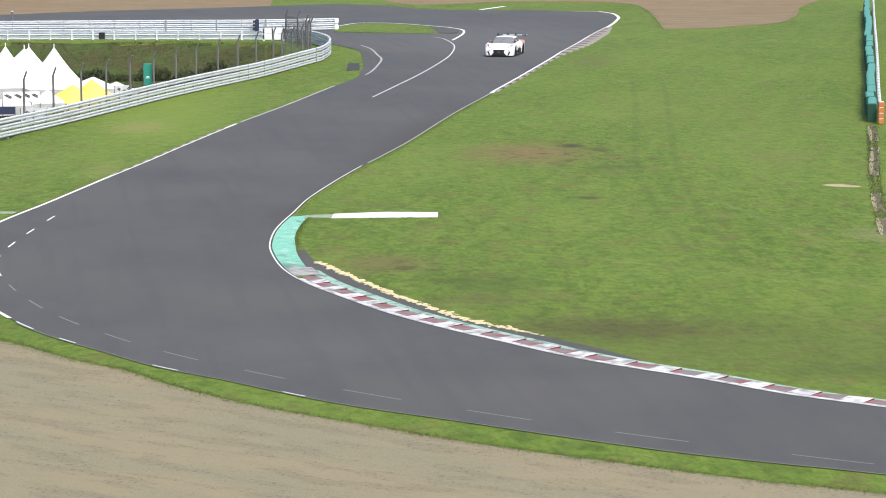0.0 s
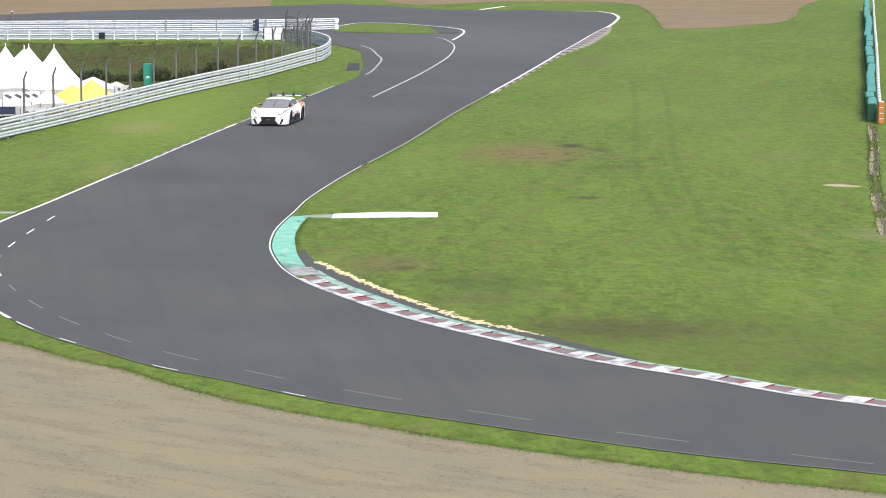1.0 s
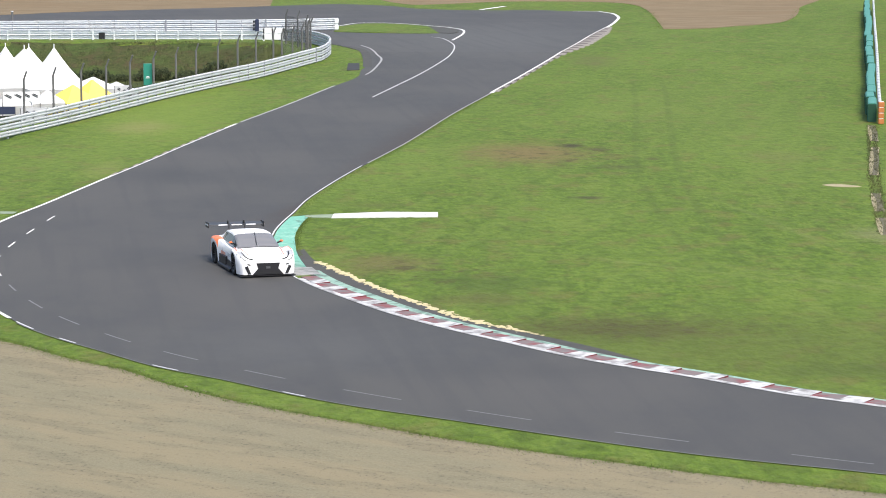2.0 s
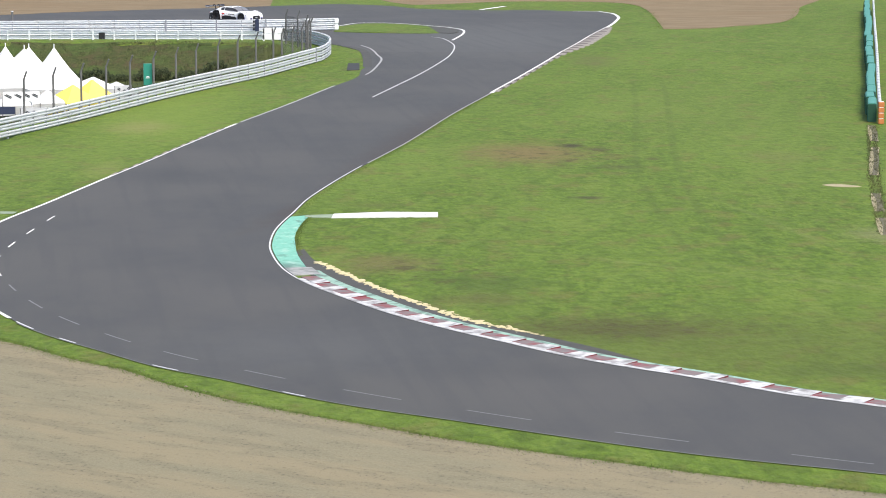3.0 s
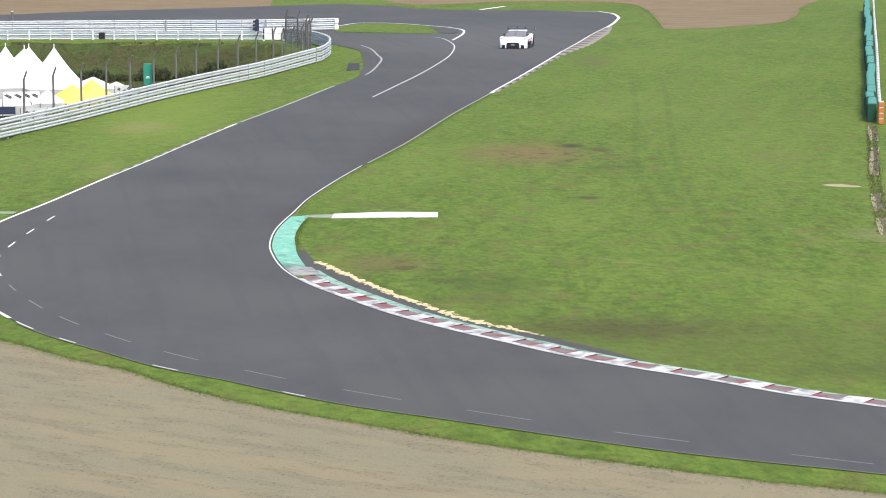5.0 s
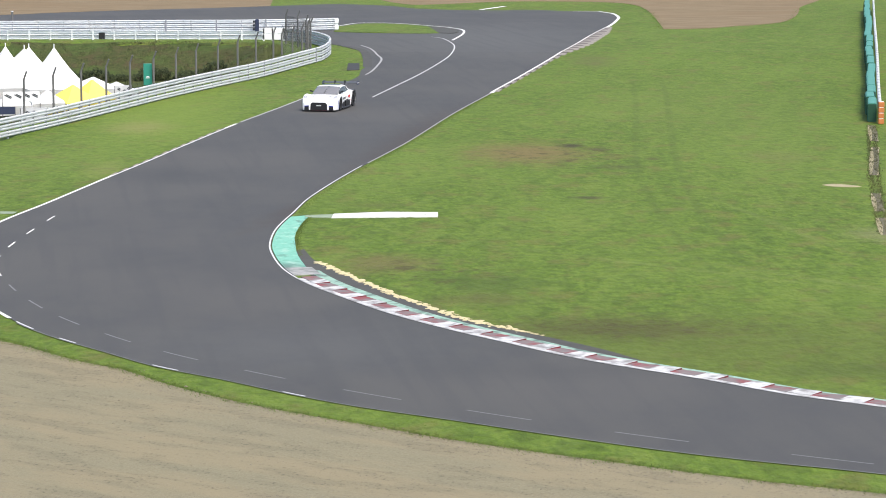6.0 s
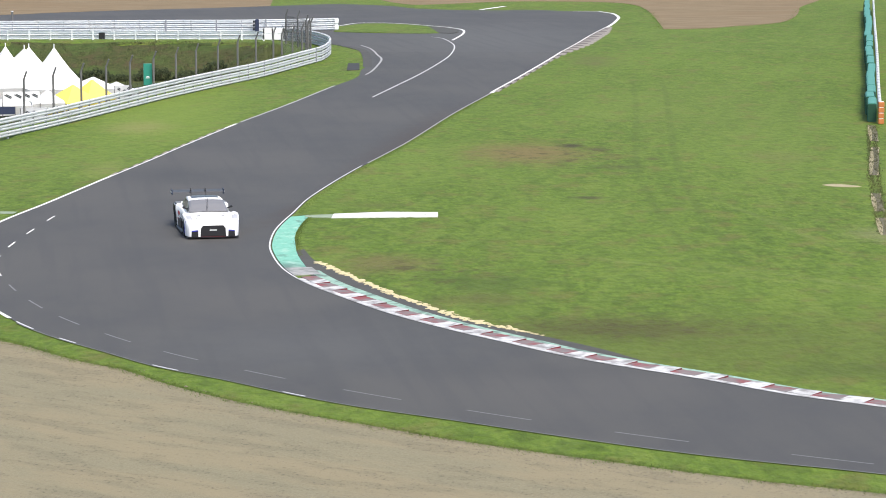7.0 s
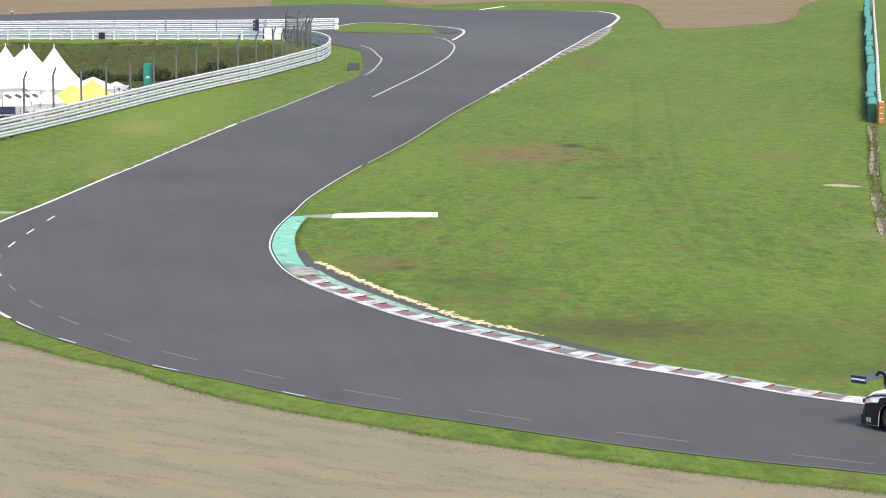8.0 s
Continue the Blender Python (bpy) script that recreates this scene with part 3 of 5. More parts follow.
def kerb(label, line, step, width, mats, rises, narrow=1.0):
    top = new("kerb")
    tagged(top, label, "kerb", "", "structure")
    meshes = []
    for m, r in zip(mats, rises):
        me = kerb_block(r)
        me.materials.append(m)
        meshes.append(me)
    cuts = even(line, step)
    for i in range(len(cuts) - 1):
        a, b = cuts[i], cuts[i + 1]
        d = b - a
        n = Vector((d.y, -d.x)).normalized()
        ob = new("kerb_block", meshes[i % len(meshes)])
        ob.parent = top
        w = width(a, i / len(cuts)) * (narrow if i % 2 else 1.0)
        ob.matrix_basis = Matrix(((d.x, n.x * w, 0, a.x), (d.y, n.y * w, 0, a.y), (0, 0, 1, drop(a.y) + 0.0), (0, 0, 0, 1)))
    return top


near_kerb = [p for p in INNER if p.x < 21 and p.y < 99.4]
KERB_STEP, KERB_BACK = 1.63, 0.66


def tooth(x0, x1, z0, z1, mats, end=False):
    """A piece of a saw tooth from x0 to x1 along the way; its back rises from z1 at x1 to z0 at x0. end: the drop at x0
    takes a darker red that holds its shade.
    """
    bm = bmesh.new()
    w0, w1 = 0.13, KERB_BACK
    v = [bm.verts.new(c) for c in ((x0, w0, -0.05), (x1, w0, -0.05), (x1, w1, -0.05), (x0, w1, -0.05), (x0, w0, 0.036), (x1, w0, 0.036), (x1, w1, z1), (x0, w1, z0))]
    for q, f in enumerate(((3, 2, 1, 0), (4, 5, 6, 7), (0, 1, 5, 4), (1, 2, 6, 5), (2, 3, 7, 6), (3, 0, 4, 7))):
        face = bm.faces.new([v[n] for n in f])
        face.material_index = 1 if end and q == 5 else 0
    bmesh.ops.recalc_face_normals(bm, faces=bm.faces[:])
    me = bpy.data.meshes.new("kerb_block")
    bm.to_mesh(me)
    bm.free()
    for m in mats:
        me.materials.append(m)
    return me


def saw_kerb(line):
    """Teeth that climb towards the drop, white on the high half and red on the low half."""
    top = new("kerb")
    tagged(top, "red and white sawtooth kerb along the inside of the bend", "kerb", "", "structure")
    white = tooth(0.0, 0.75, 0.078, 0.050, [KERB_WHITE, KERB_RED_SHADED], True)
    red = tooth(0.754, KERB_STEP - 0.004, 0.050, 0.034, [KERB_RED])
    cuts = even(line, KERB_STEP)
    for a, b in zip(cuts, cuts[1:]):
        d = (b - a).normalized()
        n = Vector((d.y, -d.x))
        for me in (white, red):
            ob = new("kerb_block", me)
            ob.parent = top
            ob.matrix_basis = Matrix(((d.x, n.x, 0, a.x + 0.08 * d.x), (d.y, n.y, 0, a.y + 0.08 * d.y), (0, 0, 1, 0), (0, 0, 0, 1)))


saw_kerb(near_kerb)
ribbon("kerb_lip", [p for p in near_kerb if p.y < 98.0], 0.22, 0.034, KERB_WHITE, "white painted front lip of the kerb", shift=-0.02)
back_line = beside(near_kerb, -KERB_BACK - 0.02)
wide_line = [p + n * (-KERB_BACK - 0.18 - 0.22 * max(0.0, min(1.0, (p.y - 76.0) / 16.0))) for p, n in zip(near_kerb, normals(near_kerb))]
sheet("kerb_backing", back_line + wide_line[::-1], 0.03, PALE_TEAL, "worn pale green painted strip behind the kerb")
slab_line = [p for p in INNER if 98.0 < p.y < 100.6]
sheet("kerb_slab", slab_line + beside(slab_line, -0.95)[::-1], 0.032, SLAB, "worn grey concrete slab at the head of the kerb")
FILLER_LINE = glide([(-4.95, 104.6), (-4.33, 101.3), (-2.95, 97.5), (-1.59, 93.8), (-0.76, 92.0), (0.84, 88.6), (2.92, 85.9), (4.5, 83.7), (5.6, 81.7), (6.7, 79.9)], 0.4)
apron = beside([p for p in INNER if p.x < 6.3 and p.y < 104.6], -0.55)
if (apron[-1] - FILLER_LINE[0]).length > (apron[-1] - FILLER_LINE[-1]).length:
    apron.reverse()
sheet("kerb_apron", apron + FILLER_LINE, 0.014, APRON, "dark asphalt apron behind the kerb")
green = [p for p in INNER if 98.6 < p.y < 114.6]
sheet("green_apron", [p + Vector((0.03, 0)) for p in green] + glide([(-5.15, 114.2), (-5.35, 112.0), (-5.45, 108.7), (-5.3, 105.6), (-5.05, 102.7), (-4.45, 98.7)], 0.4), 0.024, TEAL_PAINT, "teal painted concrete apron inside the bend")
kerb("worn grey and pink kerb on the far bend", [p for p in INNER if 171 < p.y < 246], 1.5, lambda p, t: 0.30 + 0.85 * max(0.0, min(1.0, (p.y - 196) / 18)) * max(0.15, min(1.0, (247 - p.y) / 14)), [FAR_KERB_PALE, FAR_KERB_DARK], [0.05, 0.01], 0.72)
kerb("low pale kerb stones outside the edge line", [p for p in reversed(OUTER) if 128 < p.y < 150], 0.9, lambda p, t: -0.13, [FAR_KERB_PALE, APRON], [0.02, 0.0], 0.8)


# ---- guard rails ----
def w_beam(a, b, z, side):
    """One corrugated beam from a to b with its middle at height z."""
    bm = bmesh.new()
    n = Vector(((b - a).y, -(b - a).x)).normalized() * side
    prof = [(0.0, -0.14), (0.02, -0.135), (0.085, -0.095), (0.085, -0.05), (0.045, -0.012), (0.045, 0.012), (0.085, 0.05), (0.085, 0.095), (0.02, 0.135), (0.0, 0.14)]
    rows = []
    for p in (a, b):
        rows.append([bm.verts.new((p.x + n.x * o, p.y + n.y * o, drop(p.y) + z + h)) for o, h in prof])
    for i in range(len(prof) - 1):
        bm.faces.new((rows[0][i], rows[1][i], rows[1][i + 1], rows[0][i + 1]))
    bmesh.ops.solidify(bm, geom=bm.faces[:], thickness=0.006)
    return bm


def guard_rail(label, line, heights, side, post_top, step=4.0, double=False, post_paint=None):
    rail = thing("guard_rail", label, "guard rail")
    cuts = even(line, step)
    if (line[-1] - cuts[-1]).length > 0.2:
        cuts.append(line[-1])
    for a, b in zip(cuts, cuts[1:]):
        for z in heights:
            part("beam", w_beam(a, b, z, side), RAIL_WHITE, rail)
            if double:
                part("beam", w_beam(a, b, z, -side), RAIL_WHITE, rail)
    for p in even(line, step / 2):
        bm = bmesh.new()
        box(bm, p.x - 0.05, p.y - 0.05, ground_z(p.x, p.y) - 0.05, p.x + 0.05, p.y + 0.05, drop(p.y) + post_top)
        part("post", bm, post_paint or RAIL_POST, rail)
    return rail


near_bend = [p for p in NEAR_RAIL if p.y < 222.0 and p.x > -40 and (p.x > -12.3 or p.y < 200)]
pit_wall = [p for p in NEAR_RAIL if p.x < -12.0 and p.y > 195]
guard_rail("white three-beam steel guard rail round the paddock", near_bend, (0.17, 0.51, 0.85), -1, 1.0, 3.0, True)
guard_rail("white steel guard rail along the pit lane", pit_wall, (0.20, 0.52), -1, 0.72, 3.2, False, RAIL_WHITE)
guard_rail("white steel guard rail between pit lane and track", FAR_RAIL, (0.19, 0.52, 0.85), 1, 1.02)


# ---- rail furniture ----
def rail_end_cap():
    t = thing("rail_end_plate", "white rounded steel end plates of the guard rail", "rail end")
    for z in (0.25, 0.75):
        bm = bmesh.new()
        g = box(bm, -8.75, 240.0, drop(240) + z - 0.23, -8.45, 240.45, drop(240) + z + 0.23)
        bmesh.ops.bevel(bm, geom=bm.edges[:], offset=0.05, segments=2, affect="EDGES")
        part("plate", bm, RAIL_WHITE, t)


def cushion_block():
    t = thing("barrier_gap_post", "navy padded post closing a gap in the guard rail", "barrier post")
    for i, (dx, m) in enumerate(((0.0, NAVY),)):
        bm = bmesh.new()
        z = drop(236.5)
        box(bm, -14.95 + dx, 236.2, z, -14.65 + dx, 236.6, z + 1.06)
        bmesh.ops.bevel(bm, geom=bm.edges[:], offset=0.06, segments=2, affect="EDGES")
        part("pad", bm, m, t)
    for z in (0.25, 0.55, 0.85):
        bm = bmesh.new()
        box(bm, -15.12, 236.1, drop(236) + z - 0.08, -14.97, 236.4, drop(236) + z + 0.08)
        part("beam_end", bm, CAR_BLACK, t)


def gate():
    t = thing("service_gate", "small white steel service gate beside the rail", "gate")
    z, y = drop(221), 221.0
    for x0, x1, z0, z1 in ((-13.4, -13.3, 0, 0.95), (-12.75, -12.65, 0, 0.95), (-11.9, -11.8, 0, 0.95), (-13.4, -11.8, 0.86, 0.96), (-13.4, -11.8, 0.42, 0.5)):
        bm = bmesh.new()
        box(bm, x0, y - 0.04, z + z0 - 0.3, x1, y + 0.04, z + z1)
        part("bar", bm, RAIL_WHITE, t)


def far_marker():
    t = thing("marker_post", "thin grey marker post behind the rail", "post")
    bm = bmesh.new()
    tube(bm, (-36.4, 251, drop(251)), (-36.4, 251, drop(251) + 1.1), 0.09, 8)
    part("shaft", bm, POST_GREY, t)
    bm = bmesh.new()
    tube(bm, (-36.4, 251, drop(251) + 1.1), (-36.4, 251, drop(251) + 1.16), 0.11, 8)
    part("cap", bm, RAIL_WHITE, t)


rail_end_cap()
cushion_block()
gate()
far_marker()
# A black box added where the pit rail has a dark gap.
slot = thing("rail_gap_box", "black box at the dark gap in the pit rail", "reflector")
bm = bmesh.new()
box(bm, -25.8, 222.35, drop(222) + 0.08, -25.35, 222.62, drop(222) + 0.55)
part("case", bm, CAR_BLACK, slot)


# ---- catch fence ----
def fence_post(x, y, height, group):
    z = ground_z(x, y)
    top = drop(y) + height
    t = thing("fence_post", "grey concrete fence post with a bent top", "fence post", None, group)
    bm = bmesh.new()
    tube(bm, (x, y, z - 0.1), (x, y, top - 0.42), 0.068, 6)
    part("shaft", bm, POST_GREY, t)
    bm = bmesh.new()
    tube(bm, (x, y, top - 0.45), (x + 0.17, y - 0.1, top), 0.055, 6)
    part("arm", bm, POST_GREY, t)


for fx, fy, fh in ((-22.14, 156.4, 2.37), (-20.98, 159.4, 2.36), (-19.84, 162.4, 2.35), (-18.83, 165.6, 2.34), (-17.84, 168.9, 2.33), (-16.82, 172.2, 2.32), (-15.83, 175.7, 2.31), (-14.92, 179.1, 2.30), (-13.91, 183.3, 2.29), (-12.97, 187.3, 2.28), (-12.02, 190.6, 2.28), (-11.18, 195.5, 2.27)):
    fence_post(fx, fy, fh, "fence posts along the paddock")
for fx, fy, fh in ((-11.45, 216.4, 2.55), (-10.35, 211.5, 2.62), (-9.6, 208.0, 2.45), (-9.2, 206.2, 2.35), (-10.9, 200.5, 1.9), (-10.3, 203.0, 1.9), (-9.75, 205.0, 2.0), (-9.35, 205.3, 2.3)):
    fence_post(fx, fy, fh, "tall fence posts at the pit entry")


def chain_fence():
    """Wire netting between the tall posts: thin wires crossing at a slant."""
    t = thing("chain_fence", "grey wire netting between the tall posts", "wire fence")
    pts = glide([(-11.45, 216.4), (-10.35, 211.5), (-9.6, 208.0), (-9.2, 206.2), (-9.35, 205.3), (-9.75, 205.0), (-10.3, 203.0), (-10.9, 200.5)], 0.35)
    bm = bmesh.new()
    for i in range(len(pts) - 1):
        for k in range(10):
            for u, v in ((0, 1), (1, 0)):
                a, b = pts[i], pts[i + 1]
                tube(bm, (a.x, a.y, drop(a.y) + 0.1 + 0.2 * (k + u)), (b.x, b.y, drop(b.y) + 0.1 + 0.2 * (k + v)), 0.011, 3)
    part("netting", bm, DARK_POST, t)


chain_fence()


# ---- paddock tents ----
def pagoda(x, y, half, eave, peak, cloth, label, walls, group, turn=20.0, spike=True, steps=5, bow=1.45):
    z = ground_z(x, y)
    t = thing("pagoda_tent", label, "tent", pose(x, y, z, 0, 0, turn), group)
    bm = bmesh.new()
    rings = []
    for k in range(steps + 1):
        f = k / steps
        r, h = half * (1 - f) + 0.03 * f, eave + (peak - eave) * f ** bow
        rings.append([bm.verts.new((sx * r, sy * r, h)) for sx, sy in ((-1, -1), (1, -1), (1, 1), (-1, 1))])
    for a, b in zip(rings, rings[1:]):
        for i in range(4):
            bm.faces.new((a[i], a[(i + 1) % 4], b[(i + 1) % 4], b[i]))
    bm.faces.new(rings[-1])
    part("roof", bm, cloth, t)
    for sx, sy, ex, ey in ((-1, -1, 1, -1), (1, -1, 1, 1), (1, 1, -1, 1), (-1, 1, -1, -1)):
        bm = bmesh.new()
        low = 0.25 if walls else eave - 0.3
        n = 8
        va = [bm.verts.new((half * (sx + (ex - sx) * i / n) * (1.0 + 0.012 * (i % 2)), half * (sy + (ey - sy) * i / n) * (1.0 + 0.012 * (i % 2)), low)) for i in range(n + 1)]
        vb = [bm.verts.new((half * (sx + (ex - sx) * i / n), half * (sy + (ey - sy) * i / n), eave + 0.01)) for i in range(n + 1)]
        for i in range(n):
            bm.faces.new((va[i], va[i + 1], vb[i + 1], vb[i]))
        bmesh.ops.solidify(bm, geom=bm.faces[:], thickness=0.01)
        part("wall" if walls else "valance", bm, cloth, t)
    for sx, sy in ((-1, -1), (1, -1), (1, 1), (-1, 1)):
        bm = bmesh.new()
        tube(bm, (sx * half * 0.97, sy * half * 0.97, -0.5), (sx * half * 0.97, sy * half * 0.97, eave), 0.035, 8)
        part("leg", bm, RAIL_WHITE, t)
    if spike:
        bm = bmesh.new()
        tube(bm, (0, 0, peak - 0.05), (0, 0, peak + 0.24), 0.03, 6)
        part("finial", bm, RAIL_WHITE, t)
    return t


for px, py, peak in ((-24.0, 183.0, 4.36), (-26.25, 188.0, 4.05), (-27.25, 193.0, 3.62), (-27.15, 184.0, 4.36)):
    pagoda(px, py, 2.0, 1.95, peak, TENT_WHITE, "white pointed pagoda tent with closed fabric walls", True, "white pagoda tents")
pagoda(-30.2, 187.5, 1.75, 2.05, 4.2, TENT_WHITE, "white pointed pagoda tent with closed fabric walls", True, "white pagoda tents")
pagoda(-21.4, 181.3, 1.5, 2.05, 2.7, TENT_WHITE, "low white canopy tent beside the yellow ones", True, "low canopies", 20.0, False, 4, 1.2)
pagoda(-20.35, 184.5, 0.95, 1.7, 2.15, TENT_GREY, "low grey-white canopy tent with markings", True, "low canopies", 30.0, False, 4, 1.2)
pagoda(-21.75, 174.0, 1.25, 1.75, 2.72, TENT_YELLOW, "yellow canopy tent behind the guard rail", True, "yellow canopies", 40.0, False, 4, 1.1)
pagoda(-20.8, 175.6, 1.0, 1.75, 2.75, TENT_YELLOW, "yellow canopy tent behind the guard rail", True, "yellow canopies", 40.0, False, 4, 1.1)
pagoda(-22.9, 171.5, 0.95, 2.0, 2.7, TENT_WHITE, "low white canopy tent with dark lettering bars", False, "low canopies", 10.0, False, 4, 1.1)
pagoda(-24.6, 169.0, 1.05, 2.1, 2.75, TENT_WHITE, "low white canopy tent with dark lettering bars", False, "low canopies", 10.0, False, 4, 1.1)
pagoda(-26.3, 166.5, 1.05, 2.1, 2.75, TENT_GREY, "low grey-white canopy tent", False, "low canopies", 10.0, False, 4, 1.1)


def banner(x, y, z0, w, h, cloth, label, bars, turn=12.0):
    """An upright board; bars: x, z, width and height of dark marks on it."""
    t = thing("banner", label, "banner", pose(x, y, 0, 0, 0, turn))
    bm = bmesh.new()
    box(bm, -w / 2, -0.02, z0, w / 2, 0.02, z0 + h)
    part("cloth", bm, cloth, t)
    for sx in (-1, 1):
        bm = bmesh.new()
        tube(bm, (sx * w / 2, 0, ground_z(x, y) - 0.1), (sx * w / 2, 0, z0 + h), 0.025, 6)
        part("pole", bm, POST_GREY, t)
    for bx, bz, bw, bh in bars:
        bm = bmesh.new()
        g = box(bm, -bw / 2, -0.035, -0.025, bw / 2, -0.024, 0.025) + box(bm, -bw / 3, -0.035, 0.05, bw / 2, -0.024, 0.10)
        lean = Matrix.Rotation(radians(28), 4, "Y")
        for v in g:
            v.co = lean @ v.co + Vector((bx, 0, z0 + bz + bh / 2))
        part("mark", bm, TYRE, t)


banner(-23.7, 166.3, -0.1, 2.1, 0.55, TENT_WHITE, "white banner with dark bars of lettering", ((-0.75, 0.2, 0.42, 0.16), (-0.2, 0.22, 0.42, 0.14), (0.3, 0.2, 0.36, 0.2), (0.75, 0.2, 0.36, 0.2)))
banner(-24.2, 163.8, -0.6, 1.0, 0.42, NAVY, "dark cloth awning edge", ())
banner(-22.6, 163.5, -0.95, 1.5, 0.75, TENT_GREY, "grey-white boards behind the rail", ((-0.4, 0.4, 0.25, 0.14), (0.0, 0.42, 0.25, 0.12), (0.4, 0.15, 0.08, 0.4)))
banner(-19.3, 178.6, -0.75, 1.1, 0.55, TENT_GREY, "pale banner with dark scribbled marks", ((-0.3, 0.25, 0.2, 0.12), (0.05, 0.1, 0.16, 0.2), (0.32, 0.28, 0.18, 0.1)), 30.0)


def booth():
    t = thing("marshal_board", "teal upright board behind the fence", "board", pose(-17.2, 172.6, 0, 0, 0, 8))
    bm = bmesh.new()
    box(bm, -0.25, -0.12, 0.3, 0.25, 0.12, 1.56)
    bmesh.ops.bevel(bm, geom=bm.edges[:], offset=0.02, segments=1, affect="EDGES")
    part("panel", bm, TEAL_BOARD, t)
    for z, w in ((0.72, 0.24), (0.80, 0.16)):
        bm = bmesh.new()
        box(bm, -w / 2, -0.135, z, w / 2, -0.122, z + 0.04)
        part("mark", bm, TENT_WHITE, t)
    bm = bmesh.new()
    box(bm, -0.04, -0.04, -1.5, 0.04, 0.04, 0.3)
    part("pole", bm, POST_GREY, t)


booth()


# ---- tyre barrier on the infield's edge ----
def tyre_barrier():
    line = glide([(21.95, 152.9), (23.5, 164.2), (26.55, 186.0), (31.2, 219.5), (40.6, 286.0)], 1.0)
    group = "belt-covered tyre stacks"
    rng = random.Random(4)
    cuts, at = [0.0], 0.0
    whole = even(line, 0.2)
    while at < len(whole) * 0.2 - 8:
        at += rng.uniform(3.0, 6.5)
        cuts.append(at)
    for i, (s0, s1) in enumerate(zip(cuts, cuts[1:])):
        a, b = whole[int(s0 / 0.2)], whole[min(int(s1 / 0.2) - 1, len(whole) - 1)]
        d = (b - a)
        z = drop(a.y)
        lean = rng.uniform(-0.09, 0.09)
        t = thing("tyre_stack", "tyre wall section wrapped in teal rubber belt", "tyre barrier", pose(a.x + lean, a.y, z, 0, 0, math.degrees(math.atan2(d.y, d.x)) + rng.uniform(-0.5, 0.5)), group)
        h = 1.0 + rng.uniform(-0.06, 0.05)
        bm = bmesh.new()
        box(bm, 0.0, -0.46, 0.0, d.length, 0.0, h)
        bmesh.ops.bevel(bm, geom=bm.edges[:], offset=0.05, segments=2, affect="EDGES")
        part("belt", bm, TEAL_BELT, t)
        bm = bmesh.new()
        box(bm, -0.015, -0.44, 0.02, 0.02, -0.02, h - 0.06)
        part("end_face", bm, DARK_GREEN, t, "dark green end face")
        for k in range(int(d.length / 0.7)):
            bm = bmesh.new()
            tube(bm, (0.35 + 0.7 * k, -0.02, 0.06), (0.35 + 0.7 * k, 0.03, h - 0.12), 0.05, 5)
            part("strap", bm, DARK_GREEN, t)


tyre_barrier()
BACK_RAIL = glide([(22.45, 151.9), (24.15, 164.2), (27.25, 186.0), (31.95, 219.5), (41.4, 286.0)], 1.0)
guard_rail("white two-row guard rail behind the tyre wall", BACK_RAIL, (0.55, 0.88), -1, 1.02, 4.0, True)
stub = thing("rail_end_post", "orange banded end posts of the guard rail", "barrier end")
for k in range(4):
    bm = bmesh.new()
    z0 = 0.02 + 0.29 * k
    box(bm, 22.32, 151.55, z0, 22.62, 151.8, z0 + 0.27)
    bmesh.ops.bevel(bm, geom=bm.edges[:], offset=0.03, segments=1, affect="EDGES")
    part("band", bm, ORANGE, stub)
    bm = bmesh.new()
    box(bm, 22.36, 151.57, z0 + 0.265, 22.58, 151.78, z0 + 0.295)
    part("gap_band", bm, RAIL_WHITE, stub, "white band")


# ---- racing cars: x ahead, y to the left, z up, on the road at 0 ----
FRONT_AXLE, REAR_AXLE, TYRE_R = 1.42, -1.42, 0.345
STATIONS = ((2.35, 0.80, 0.47, 0.50), (2.32, 0.88, 0.55, 0.575), (2.2, 0.945, 0.655, 0.645), (2.0, 0.985, 0.765, 0.70), (1.7, 1.005, 0.855, 0.745), (1.4, 1.01, 0.885, 0.775), (1.1, 0.98, 0.825, 0.80), (0.8, 0.90, 0.785, 0.835),
            (0.45, 0.87, 0.785, 0.86), (0.0, 0.86, 0.80, 0.87), (-0.45, 0.87, 0.83, 0.88), (-0.8, 0.92, 0.88, 0.89), (-1.1, 0.985, 0.92, 0.90), (-1.4, 1.005, 0.93, 0.90), (-1.75, 0.99, 0.91, 0.90),
            (-2.1, 0.94, 0.85, 0.88), (-2.40, 0.82, 0.74, 0.83))
CABIN = ((1.02, 0.74, 0.72, 0.83), (0.80, 0.76, 0.69, 0.945), (0.52, 0.775, 0.645, 1.09), (0.24, 0.785, 0.62, 1.19), (0.02, 0.785, 0.60, 1.228), (-0.40, 0.785, 0.59, 1.242), (-0.8, 0.78, 0.58, 1.23),
         (-1.15, 0.76, 0.555, 1.185), (-1.5, 0.72, 0.51, 1.10), (-1.95, 0.66, 0.46, 0.92))


def between(table, x):
    """The table's row at x, eased between its stations."""
    for a, b in zip(table, table[1:]):
        if b[0] <= x <= a[0]:
            t = (a[0] - x) / (a[0] - b[0])
            t = t * 0.6 + 0.4 * t * t * (3 - 2 * t)
            return [p + (q - p) * t for p, q in zip(a[1:], b[1:])]
    return list(table[0][1:] if x > table[0][0] else table[-1][1:])


def arch(x):
    """Height of the body's lower edge, with the openings over the wheels."""
    low = 0.10
    for c in (FRONT_AXLE, REAR_AXLE):
        d = abs(x - c)
        if d < 0.43:
            low = max(low, 0.345 + math.sqrt(max(0.0, 0.43 ** 2 - d * d)) * 0.93)
    return low


